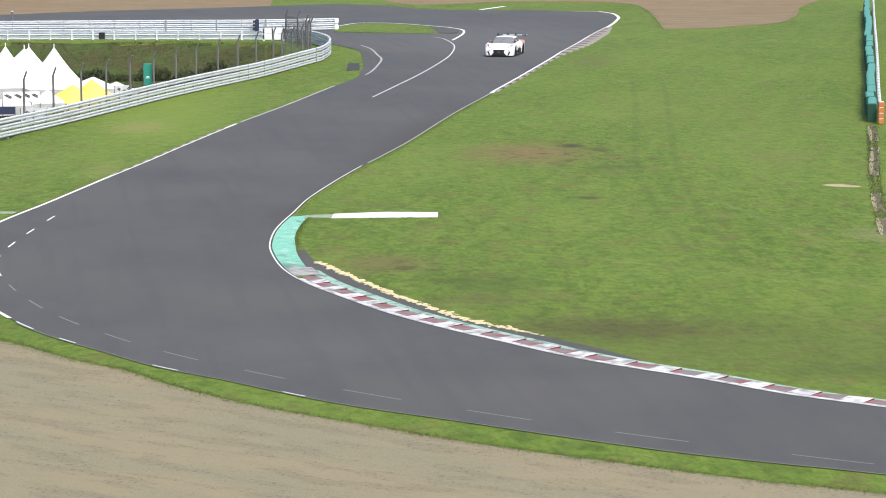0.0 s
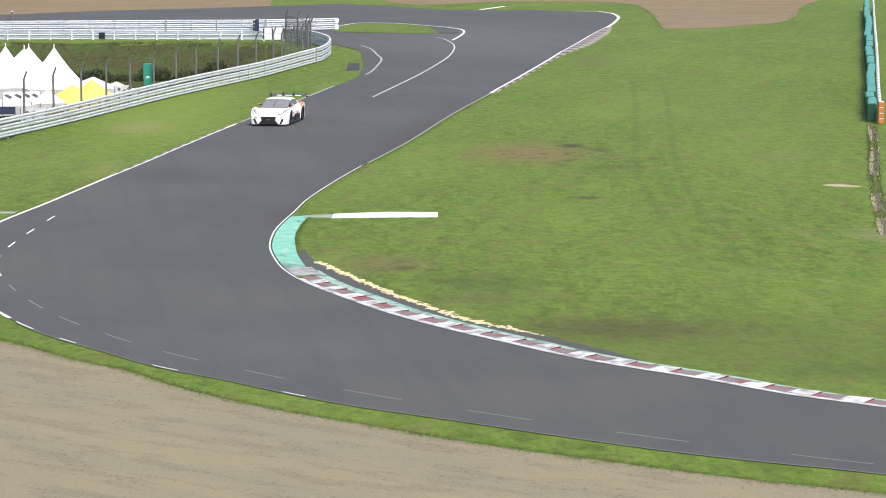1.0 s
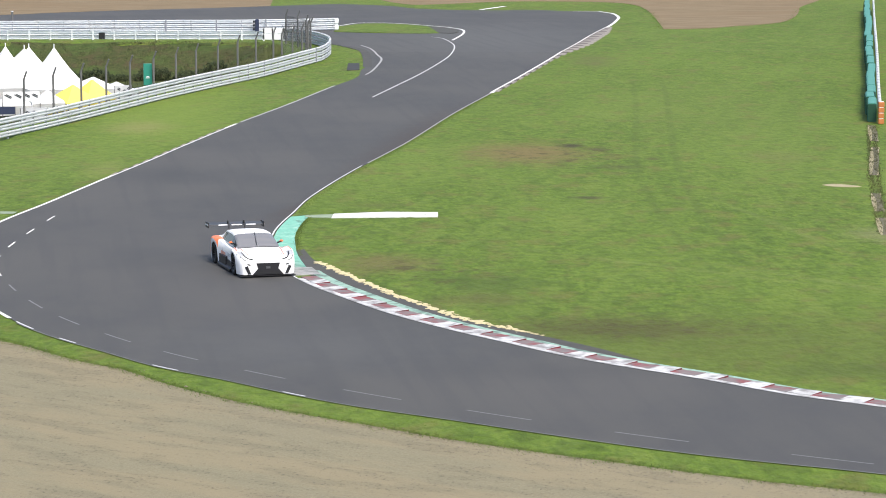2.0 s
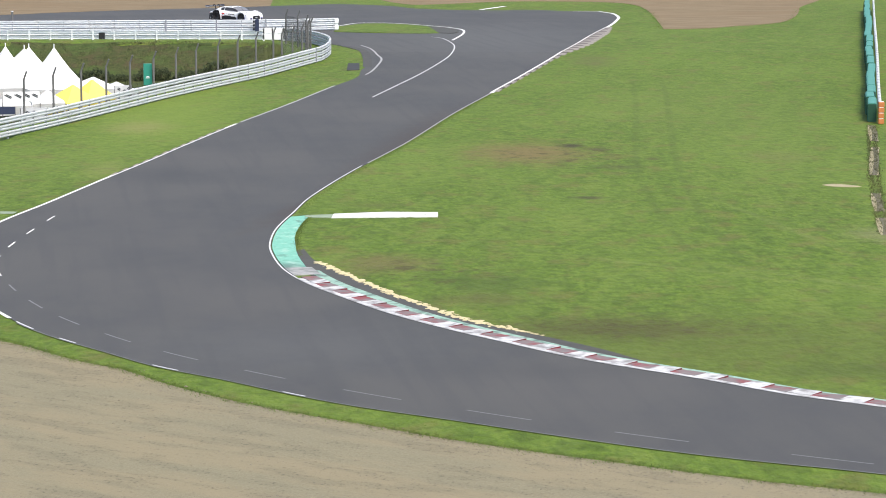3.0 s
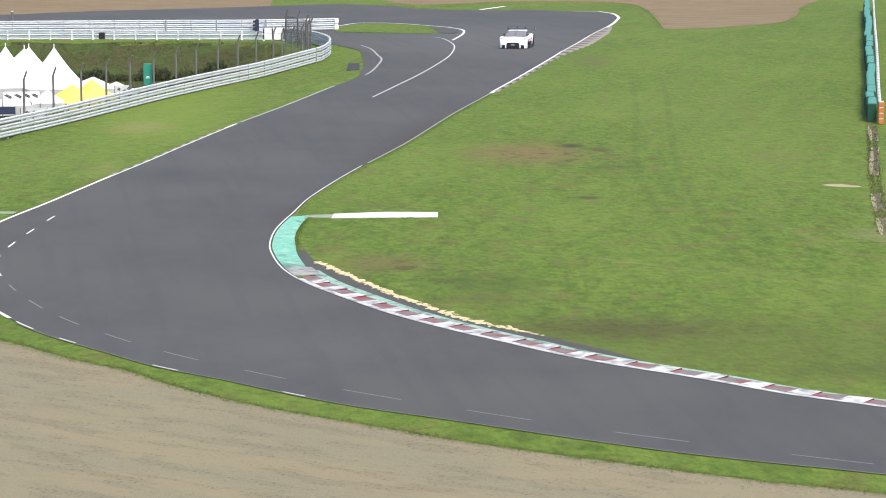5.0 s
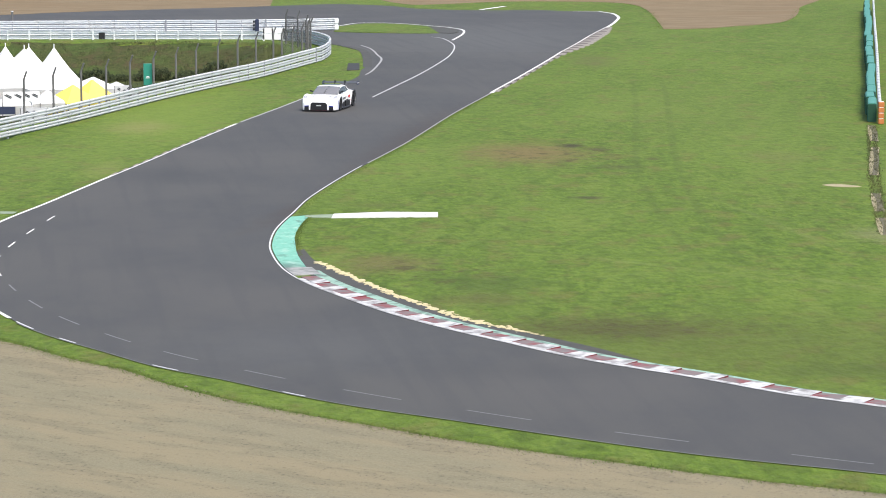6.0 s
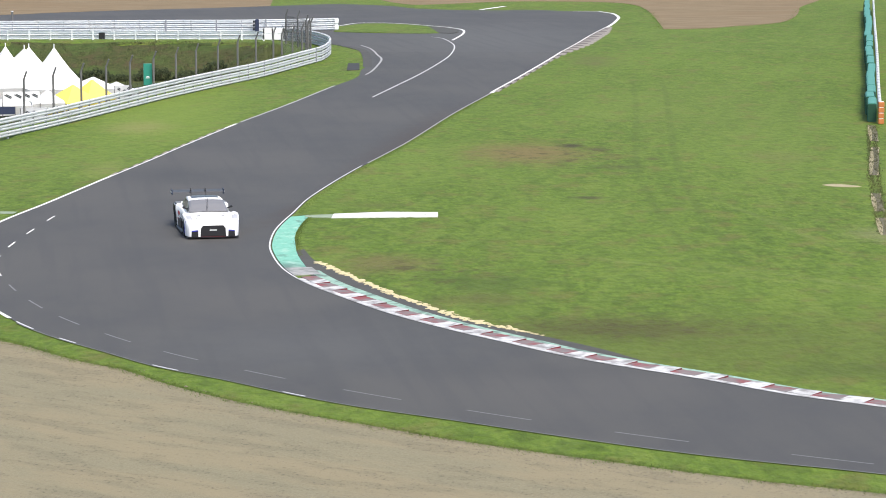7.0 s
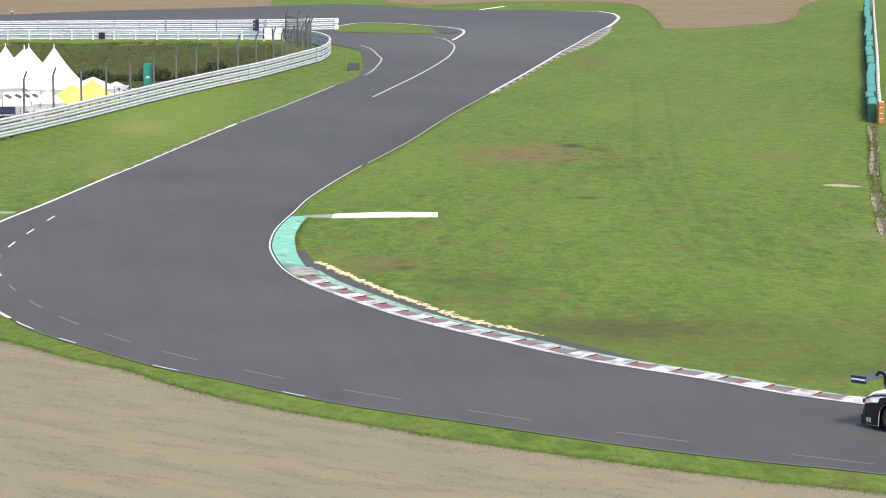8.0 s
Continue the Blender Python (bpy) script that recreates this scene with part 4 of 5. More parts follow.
def body_section(x):
    w, zs, zc = between(STATIONS, x)
    low = min(arch(x), zs - 0.06)
    side = 0.015 if low > 0.2 else 0.0
    pts = [(w + side - 0.02, low), (w + side, low + (zs - low) * 0.28), (w + side, low + (zs - low) * 0.62), (w * 0.985, zs - 0.045 - 0.0), (w * 0.94, zs - 0.008), (w * 0.86, zs), (w * 0.74, zs * 0.55 + zc * 0.45), (w * 0.55, zc + 0.005), (w * 0.28, zc + 0.015), (0.0, zc + 0.018)]
    return pts


def flank_section(x):
    """The side of the body alone, in twelve bands from sill to shoulder."""
    w, zs, zc = between(STATIONS, x)
    low = min(arch(x), zs - 0.06)
    side = 0.015 if low > 0.2 else 0.0
    return [(w + side - 0.02 * max(0.0, 1 - i / 3.4), low + (zs - low) * i / 12) for i in range(10)]


def cabin_section(x):
    wb, wt, zt = between(CABIN, x)
    zb = between(STATIONS, x)[2] - 0.04
    zb = min(zb, zt - 0.01)
    return [(wb, zb), (wb * 0.985, zb + (zt - zb) * 0.12), (wt + (wb - wt) * 0.22, zb + (zt - zb) * 0.80), (wt + (wb - wt) * 0.08, zb + (zt - zb) * 0.93), (wt * 0.84, zt - 0.004), (wt * 0.45, zt + 0.012), (0.0, zt + 0.016)]


def skin(section, x0, x1, k0, k1, side, off=0.0, step=0.05, cap=0):
    """A piece of a body's skin between two stations and two of its lines, on one side (1, -1) or both (0)."""
    bm = bmesh.new()
    n = max(1, round(abs(x1 - x0) / step))
    xs = [x0 + (x1 - x0) * i / n for i in range(n + 1)]
    for s in ((1, -1) if side == 0 else (side,)):
        rows = []
        for x in xs:
            pts = section(x)[k0:k1 + 1]
            rows.append([bm.verts.new((x, s * (y + off * (1 if k0 < 4 else 0.3)), z + off * (0 if k1 <= 3 else 1))) for y, z in pts])
        for a, b in zip(rows, rows[1:]):
            for i in range(len(a) - 1):
                f = (a[i], a[i + 1], b[i + 1], b[i])
                bm.faces.new(f if s * (x1 - x0) < 0 else f[::-1])
        for r in ((rows[0],) if cap & 1 else ()) + ((rows[-1],) if cap & 2 else ()):
            x = r[0].co.x
            zl = r[0].co.z
            c = [bm.verts.new((x, 0.0, v.co.z)) for v in r[:-1]] + [r[-1]]
            for i in range(len(r) - 1):
                q = [r[i], r[i + 1], c[i + 1], c[i]]
                q = [v for j, v in enumerate(q) if v not in q[:j]]
                if len(q) > 2:
                    bm.faces.new(q)
    bmesh.ops.remove_doubles(bm, verts=bm.verts[:], dist=0.0005)
    bmesh.ops.recalc_face_normals(bm, faces=bm.faces[:]) if side == 0 else None
    return bm


def on_skin(x, k, s):
    """A point of the body's skin at station x, k lines up from the sill."""
    pts = body_section(x)
    i = min(int(k), len(pts) - 2)
    a, b = pts[i], pts[i + 1]
    return Vector((x, s * (a[0] + (b[0] - a[0]) * (k - i)), a[1] + (b[1] - a[1]) * (k - i)))


def seam(pts, s, r):
    """A thin round bead that lies on the skin through the given stations."""
    bm = bmesh.new()
    fine = []
    for (x0, k0), (x1, k1) in zip(pts, pts[1:]):
        fine += [(x0 + (x1 - x0) * i / 4, k0 + (k1 - k0) * i / 4) for i in range(4)]
    fine.append(pts[-1])
    q = [on_skin(x, k, s) for x, k in fine]
    for a, b in zip(q, q[1:]):
        tube(bm, a, b, r, 5)
    return bm


def prism(bm, outline, x0, x1):
    """A block whose front is the outline in y and z."""
    a = [bm.verts.new((x0, y, z)) for y, z in outline]
    b = [bm.verts.new((x1, y, z)) for y, z in outline]
    bm.faces.new(a)
    bm.faces.new(b[::-1])
    n = len(a)
    for i in range(n):
        bm.faces.new((a[i], b[i], b[(i + 1) % n], a[(i + 1) % n]))
    bmesh.ops.recalc_face_normals(bm, faces=bm.faces[:])


def wheel(car, x, y, width, rim_mat):
    s = 1 if y > 0 else -1
    bm = bmesh.new()
    tube(bm, (0, -0.06, 0), (0, 0.06, 0), 0.06, 10)
    hub = part("wheel", bm, CAR_BLACK, car)
    hub.matrix_basis = pose(x, y, TYRE_R)
    bm = bmesh.new()
    prof = [(-0.5, 0.225), (-0.5, 0.31), (-0.44, 0.338), (-0.3, TYRE_R), (0.3, TYRE_R), (0.44, 0.338), (0.5, 0.31), (0.5, 0.225)]
    n = 36
    rings = [[bm.verts.new((r * math.cos(2 * math.pi * i / n), o * width, r * math.sin(2 * math.pi * i / n))) for o, r in prof] for i in range(n)]
    for i in range(n):
        a, b = rings[i], rings[(i + 1) % n]
        for j in range(len(prof)):
            bm.faces.new((a[j], a[(j + 1) % len(prof)], b[(j + 1) % len(prof)], b[j]))
    bmesh.ops.recalc_face_normals(bm, faces=bm.faces[:])
    part("tyre", bm, RUBBER, hub, "black slick tyre", True)
    bm = bmesh.new()
    for k in range(10):
        a = 2 * math.pi * k / 10
        tube(bm, (0.04 * math.cos(a), s * (width * 0.30), 0.04 * math.sin(a)), (0.222 * math.cos(a), s * (width * 0.44), 0.222 * math.sin(a)), 0.014, 5)
    for k in range(24):
        a, b = 2 * math.pi * k / 24, 2 * math.pi * (k + 1) / 24
        tube(bm, (0.222 * math.cos(a), s * width * 0.45, 0.222 * math.sin(a)), (0.222 * math.cos(b), s * width * 0.45, 0.222 * math.sin(b)), 0.013, 4)
    tube(bm, (0, s * width * 0.28, 0), (0, s * width * 0.36, 0), 0.05, 10)
    part("rim", bm, rim_mat, hub, "dark spoked rim")
    bm = bmesh.new()
    tube(bm, (0, s * width * 0.05, 0), (0, s * width * 0.12, 0), 0.19, 20)
    part("brake_disc", bm, STEEL, hub)
    return hub


def race_car(label, style):
    car = thing("race_car", label, "race car")
    part("body", skin(body_section, 2.35, -2.40, 0, 9, 0, 0.0, 0.03, 3), CAR_WHITE, car, "glossy white bodywork", True)
    # dark inside of the body, floor and wheel housings
    bm = bmesh.new()
    box(bm, -2.28, -0.60, 0.085, 2.2, 0.60, 0.48)
    box(bm, -0.88, -0.82, 0.085, 0.92, 0.82, 0.5)
    part("chassis", bm, CAR_BLACK, car, "black underbody")
    bm = bmesh.new()
    prism(bm, [(-0.94, 0.05), (0.94, 0.05), (0.94, 0.075), (-0.94, 0.075)], 1.85, 2.365)
    bmesh.ops.bevel(bm, geom=[e for e in bm.edges if abs(e.verts[0].co.x - 2.365) < 0.01 and abs(e.verts[1].co.x - 2.365) > 0.1 and abs(e.verts[0].co.z - e.verts[1].co.z) < 0.01] or bm.edges[:1], offset=0.01, segments=1, affect="EDGES")
    part("splitter", bm, CAR_BLACK, car, "black front splitter")
    for s in (1, -1):
        bm = bmesh.new()
        prism(bm, [(s * 0.80, 0.05), (s * 0.995, 0.05), (s * 0.995, 0.11), (s * 0.90, 0.16), (s * 0.90, 0.34), (s * 0.80, 0.36)], -0.93, 0.95)
        part("side_skirt", bm, CAR_BLACK, car, "black carbon side skirt")
        bm = bmesh.new()
        prism(bm, [(s * 0.88, 0.13), (s * 0.935, 0.13), (s * 0.935, 0.42), (s * 0.885, 0.44)], -0.86, 0.1)
        part("side_duct", bm, CAR_BLACK, car)
    bm = bmesh.new()
    prism(bm, [(-0.82, 0.08), (0.82, 0.08), (0.80, 0.45), (-0.80, 0.45)], -2.44, -2.36)
    part("diffuser", bm, CAR_BLACK, car, "black rear diffuser")
    for k in range(5):
        bm = bmesh.new()
        y = -0.7 + 0.35 * k
        prism(bm, [(y - 0.012, 0.07), (y + 0.012, 0.07), (y + 0.012, 0.3), (y - 0.012, 0.3)], -2.56, -2.42)
        part("diffuser_fin", bm, CAR_BLACK, car)
    # cabin
    part("sun_strip", skin(cabin_section, 0.22, 0.04, 2, 6, 0, 0.006), CAR_WHITE, car, "white sun strip", True)
    part("windscreen", skin(cabin_section, 1.0, 0.0, 2, 6, 0, 0.002), GLASS, car, "windscreen with the sky's grey sheen in its colour", True)
    part("screen_band", skin(cabin_section, 0.13, -0.02, 3, 6, 0, 0.006), CAR_WHITE, car, "white sun strip", True)
    part("roof", skin(cabin_section, 0.0, -1.0, 3, 6, 0, 0.0), CAR_WHITE, car, "white roof", True)
    if style["roof"] is not CAR_WHITE:
        part("roof_panel", skin(cabin_section, -0.06, -0.72, 4, 6, 0, 0.008), style["roof"], car, style["roof_label"], True)
    part("rear_deck", skin(cabin_section, -1.0, -1.9, 0, 6, 0, 0.0, 0.05, 2), CAR_WHITE, car, "", True)
    part("cabin_frame", skin(cabin_section, 1.01, -1.0, 0, 3, 0, -0.004), CAR_WHITE, car, "white pillars and door tops", True)
    for s in (1, -1):
        part("side_window", skin(cabin_section, 0.58, -0.66, 1, 2, s, 0.006), SIDE_GLASS, car, "dark side window", True)
        part("quarter_window", skin(cabin_section, -0.70, -1.14, 1, 2, s, 0.006), SIDE_GLASS, car, "small dark rear side window", True)
        part("pillar", skin(cabin_section, 0.86, 0.55, 1, 2, s, 0.007), CAR_BLACK, car, "dark screen pillar", True)
    bm = bmesh.new()
    a, b = cabin_section(0.9)[6], cabin_section(0.18)[6]
    tube(bm, (0.96, -0.06, a[1] - 0.0), (0.2, 0.05, b[1] + 0.02), 0.014, 5)
    part("wiper", bm, CAR_BLACK, car)
    for s in (1, -1):
        bm = bmesh.new()
        tube(bm, (0.62, s * 0.74, 0.92), (0.66, s * 0.88, 0.97), 0.028, 6)
        arm = part("mirror", bm, CAR_BLACK, car)
        bm = bmesh.new()
        box(bm, 0.59, s * 0.88 - 0.065, 0.94, 0.69, s * 0.88 + 0.065, 1.02)
        bmesh.ops.bevel(bm, geom=bm.edges[:], offset=0.03, segments=2, affect="EDGES")
        part("mirror_shell", bm, style["mirror"], arm)
        # lamps follow the fender's skin
        part("headlight", skin(body_section, 2.12, 1.80, 4, 6, s, 0.007), style["lamp"], car, "slim headlight", True)
        part("fender_vent", skin(body_section, 1.62, 1.22, 5, 6, s, 0.006), TYRE, car, "black louvred fender vent") if style["vents"] else None
    for s in (1, -1):
        part("bonnet_vent", skin(body_section, 1.75, 1.45, 7, 8, s, 0.006), style["bonnet"], car, "bonnet outlet")
    # nose
    for name, outline, m, depth in style["nose"]:
        bm = bmesh.new()
        prism(bm, outline, 2.1, depth)
        part(name, bm, m, car)
    # liveries as thin films on the skin
    for name, x0, x1, k0, k1, side, m in style["films"]:
        for s in ((1, -1) if side == 0 else (side,)):
            part(name, skin(flank_section if k1 < 10 and name.startswith("flank") else body_section, x0, x1, k0, k1, s, 0.008), m, car, "", True)
    for s in (1, -1):
        for x in (0.60, -0.56):
            part("door_seam", skin(flank_section, x, x - 0.012, 3, 9, s, 0.004), CARBON, car)
        part("bonnet_seam", seam([(2.22, 6.4), (1.9, 6.5), (1.5, 6.4), (1.02, 6.1)], s, 0.007), SEAM_GREY, car)
        part("fender_seam", seam([(1.02, 6.1), (0.98, 5.0), (0.95, 3.4)], s, 0.007), SEAM_GREY, car)
        part("bumper_seam", seam([(2.24, 6.4), (2.16, 5.2), (2.0, 4.0), (1.86, 2.6)], s, 0.007), SEAM_GREY, car)
        part("bonnet_pin", seam([(1.98, 6.9), (1.93, 6.9)], s, 0.016), CAR_BLACK, car)
        for name, pts, r, m in style["strokes"]:
            part(name, seam(pts, s, r), m, car)
    for s in (1, -1):
        for x0, x1, k0, k1, name, m in style["rear_marks"]:
            part(name, skin(flank_section, x0, x1, k0, k1, s, 0.016), m, car, "", True)
    # rear wing
    bm = bmesh.new()
    foil = [(-2.14, 1.205), (-2.18, 1.235), (-2.32, 1.255), (-2.50, 1.285), (-2.51, 1.270), (-2.32, 1.215), (-2.18, 1.195)]
    l, r = [bm.verts.new((x, 0.97, z)) for x, z in foil], [bm.verts.new((x, -0.97, z)) for x, z in foil]
    for i in range(len(foil)):
        bm.faces.new((l[i], l[(i + 1) % len(foil)], r[(i + 1) % len(foil)], r[i]))
    bmesh.ops.recalc_face_normals(bm, faces=bm.faces[:])
    wing = part("wing", bm, style["wing"], car, "wide rear wing")
    wing.matrix_basis = pose(-0.15, 0, -0.03)
    for s in (1, -1):
        bm = bmesh.new()
        box(bm, -2.56, s * 0.98 - 0.012, 1.13, -2.10, s * 0.98 + 0.012, 1.32)
        bmesh.ops.bevel(bm, geom=bm.edges[:], offset=0.005, segments=1, affect="EDGES")
        part("end_plate", bm, style["plate"], wing)
        bm = bmesh.new()
        box(bm, -2.54, s * 0.995 - 0.004, 1.21, -2.12, s * 0.995 + 0.004, 1.25)
        part("plate_stripe", bm, CAR_WHITE, wing)
        bm = bmesh.new()
        pts = [(-1.92, 0.86), (-2.02, 1.08), (-2.04, 1.28), (-2.11, 1.345), (-2.22, 1.34), (-2.30, 1.24)]
        for p, q in zip(pts, pts[1:]):
            g = box(bm, 0, 0, 0, 1, 1, 1)
            d = Vector((q[0] - p[0], 0, q[1] - p[1]))
            for v in g:
                t, u, w = v.co.x, v.co.y - 0.5, v.co.z - 0.5
                nrm = Vector((-d.z, 0, d.x)).normalized()
                v.co = Vector((p[0], s * 0.28 + u * 0.025, p[1])) + d * (t * 1.08 - 0.04) + nrm * (w * 0.07)
        part("wing_support", bm, CAR_BLACK, wing, "black swan-neck support")
    for x0, x1, z, n in style["wing_marks"]:
        for k in range(n):
            bm = bmesh.new()
            y = x0 + (x1 - x0) * (k + 0.5) / n
            box(bm, -2.165, y - 0.055, z + 0.062, -2.142, y + 0.055, z + 0.097)
            part("wing_mark", bm, CAR_WHITE, wing)
    for s in (1, -1):
        bm = bmesh.new()
        prism(bm, [(s * 0.45, 0.62), (s * 0.86, 0.62), (s * 0.86, 0.72), (s * 0.45, 0.72)], -2.425, -2.38)
        part("tail_light", bm, TAIL, car, "dark red tail light")
    wheels = [wheel(car, x, y, w, style["rim"]) for x, y, w in ((FRONT_AXLE, 0.815, 0.33), (FRONT_AXLE, -0.815, 0.33), (REAR_AXLE, 0.815, 0.34), (REAR_AXLE, -0.815, 0.34))]
    return car, wheels


def spindle(s):
    return [(-0.46 * s, 0.10), (0.46 * s, 0.10), (0.30 * s, 0.30), (0.35 * s, 0.485), (-0.35 * s, 0.485), (-0.30 * s, 0.30)]


ORANGE_STYLE = dict(
    roof=CAR_WHITE, roof_label="white roof", mirror=CAR_ORANGE, lamp=LAMP, vents=False, bonnet=CAR_WHITE, rim=RIM, wing=DARK_WING, plate=CAR_BLACK,
    nose=[("grille", spindle(1.15), CAR_BLACK, 2.362), ("lamp_eye", [(0.60, 0.40), (0.70, 0.43), (0.72, 0.47), (0.62, 0.45)], CAR_BLACK, 2.358), ("lamp_eye", [(-0.60, 0.40), (-0.70, 0.43), (-0.72, 0.47), (-0.62, 0.45)], CAR_BLACK, 2.358), ("grille_emblem", [(-0.07, 0.30), (0.07, 0.30), (0.07, 0.37), (-0.07, 0.37)], STEEL, 2.37),
          ("intake", [(0.58, 0.12), (0.68, 0.12), (0.80, 0.36), (0.70, 0.40)], CAR_BLACK, 2.362), ("intake", [(-0.58, 0.12), (-0.68, 0.12), (-0.80, 0.36), (-0.70, 0.40)], CAR_BLACK, 2.362),
          ("bumper_blade", [(0.74, 0.14), (0.86, 0.14), (0.86, 0.17), (0.74, 0.17)], CAR_BLACK, 2.295), ("bumper_blade", [(-0.74, 0.14), (-0.86, 0.14), (-0.86, 0.17), (-0.74, 0.17)], CAR_BLACK, 2.295)],
    films=[("orange_fender", -0.95, -1.9, 2, 6, 1, CAR_ORANGE), ("orange_fender", -0.95, -1.9, 2, 6, -1, CAR_ORANGE), ("orange_flank", -1.8, -2.28, 1, 4, 1, CAR_ORANGE), ("orange_flank", -1.8, -2.28, 1, 4, -1, CAR_ORANGE),
           ("orange_front", 1.35, 0.98, 3, 6, 1, CAR_PINK), ("orange_front", 1.35, 0.98, 3, 6, -1, CAR_PINK), ("flank_mark", 0.55, 0.1, 6, 8, 0, TENT_GREY), ("flank_mark", -0.2, -0.7, 4, 7, 0, CAR_PINK), ("flank_sill", 0.9, -0.88, 0, 3, 0, CARBON)],
    rear_marks=[],
    strokes=[("lamp_brow", [(2.30, 7.0), (2.24, 6.2), (2.08, 5.6), (1.88, 5.4)], 0.024, CAR_BLACK), ("lamp_brow", [(2.32, 5.6), (2.26, 4.6), (2.12, 4.0)], 0.018, DARK_LAMP), ("coral_edge", [(2.0, 6.6), (1.6, 6.5), (1.2, 6.3)], 0.022, CAR_PINK), ("coral_edge", [(1.75, 4.2), (1.4, 4.4), (1.05, 4.4)], 0.030, CAR_PINK)],
    wing_marks=[(-0.62, -0.30, 1.145, 3), (-0.15, 0.2, 1.145, 4), (0.35, 0.7, 1.145, 3)])
WHITE_STYLE = dict(
    roof=CARBON, roof_label="black carbon roof panel", mirror=CAR_BLACK, lamp=LAMP, vents=False, bonnet=TENT_GREY, rim=RIM, wing=GREY_WING, plate=NAVY,
    nose=[("grille", [(-0.47, 0.10), (0.47, 0.10), (0.45, 0.40), (0.37, 0.50), (-0.37, 0.50), (-0.45, 0.40)], CAR_BLACK, 2.362), ("grille_plate", [(-0.13, 0.31), (0.13, 0.31), (0.13, 0.36), (-0.13, 0.36)], TENT_GREY, 2.37),
          ("strut", [(0.47, 0.10), (0.54, 0.10), (0.54, 0.46), (0.47, 0.46)], CAR_WHITE, 2.376), ("strut", [(-0.47, 0.10), (-0.54, 0.10), (-0.54, 0.46), (-0.47, 0.46)], CAR_WHITE, 2.376),
          ("intake", [(0.55, 0.10), (0.80, 0.10), (0.79, 0.29), (0.56, 0.31)], CAR_BLACK, 2.362), ("intake", [(-0.55, 0.10), (-0.80, 0.10), (-0.79, 0.29), (-0.56, 0.31)], CAR_BLACK, 2.362),
          ("blue_trim", [(0.56, 0.30), (0.79, 0.28), (0.79, 0.32), (0.56, 0.34)], CAR_BLUE, 2.366), ("blue_trim", [(-0.56, 0.30), (-0.79, 0.28), (-0.79, 0.32), (-0.56, 0.34)], CAR_BLUE, 2.366),
          ("red_lip", [(-0.45, 0.09), (0.45, 0.09), (0.45, 0.10), (-0.45, 0.10)], TAIL, 2.376)],
    films=[("flank_black", 0.70, 0.15, 0, 5, 0, CAR_BLACK), ("flank_black", 0.15, -0.55, 0, 6, 0, CAR_BLACK), ("flank_dark", -0.55, -0.88, 0, 3, 0, CARBON), ("flank_rear", -1.08, -2.39, 0, 9, 0, CAR_BLACK), 
           ("flank_red", -0.60, -0.86, 7, 9, 0, CAR_RED), ("flank_line", -0.62, -0.9, 4, 5, 0, CAR_RED), ("flank_blue", 0.98, 0.90, 0, 4, 0, CAR_BLUE), ("flank_number", -0.74, -0.80, 6, 7, 0, TYRE),
           ("flank_letter", 0.50, 0.40, 7, 9, 0, TYRE), ("flank_letter", 0.36, 0.27, 7, 9, 0, TYRE), ("flank_letter", 0.23, 0.13, 7, 9, 0, TYRE), ("flank_letter", 0.09, 0.01, 7, 9, 0, TYRE), ("flank_letter", -0.03, -0.12, 7, 9, 0, TYRE), ("flank_letter", -0.24, -0.32, 8, 9, 0, TENT_GREY), ("flank_letter", -0.36, -0.44, 8, 9, 0, TENT_GREY),
           ("rear_shoulder", -1.18, -2.25, 4, 6, 0, SHOULDER_GREY), ("rear_side", -1.10, -2.39, 3, 4, 0, CAR_BLACK), ("nose_mark", 2.0, 1.92, 7, 8, 0, TENT_GREY)],
    rear_marks=[(-2.1, -2.3, 5, 8, "corner_panel", SHOULDER_GREY), (-2.1, -2.3, 1, 3, "corner_plate", TENT_GREY), (-0.93, -1.06, 1, 2, "sill_plate", TENT_GREY)],
    strokes=[("bonnet_slot", [(1.62, 7.2), (1.56, 7.6)], 0.018, CARBON), ("bonnet_slot", [(1.30, 6.9), (1.26, 7.4)], 0.016, SEAM_GREY), ("blue_edge", [(2.02, 2.6), (1.9, 1.2), (1.86, 0.4)], 0.016, CAR_BLUE)],
    wing_marks=[])
orange_car, orange_wheels = race_car("white and orange racing coupe with a wide rear wing", ORANGE_STYLE)
white_car, white_wheels = race_car("white racing coupe with black flanks and rear wing", WHITE_STYLE)


# ---- grass, weeds and stones ----
def inside(poly, pts):
    """Which of the points lie inside the outline."""
    hit = np.zeros(len(pts), bool)
    x, y = pts[:, 0], pts[:, 1]
    for a, b in zip(poly, poly[1:] + poly[:1]):
        if a[1] == b[1]:
            continue
        c = ((a[1] > y) != (b[1] > y)) & (x < (b[0] - a[0]) * (y - a[1]) / (b[1] - a[1]) + a[0])
        hit ^= c
    return hit


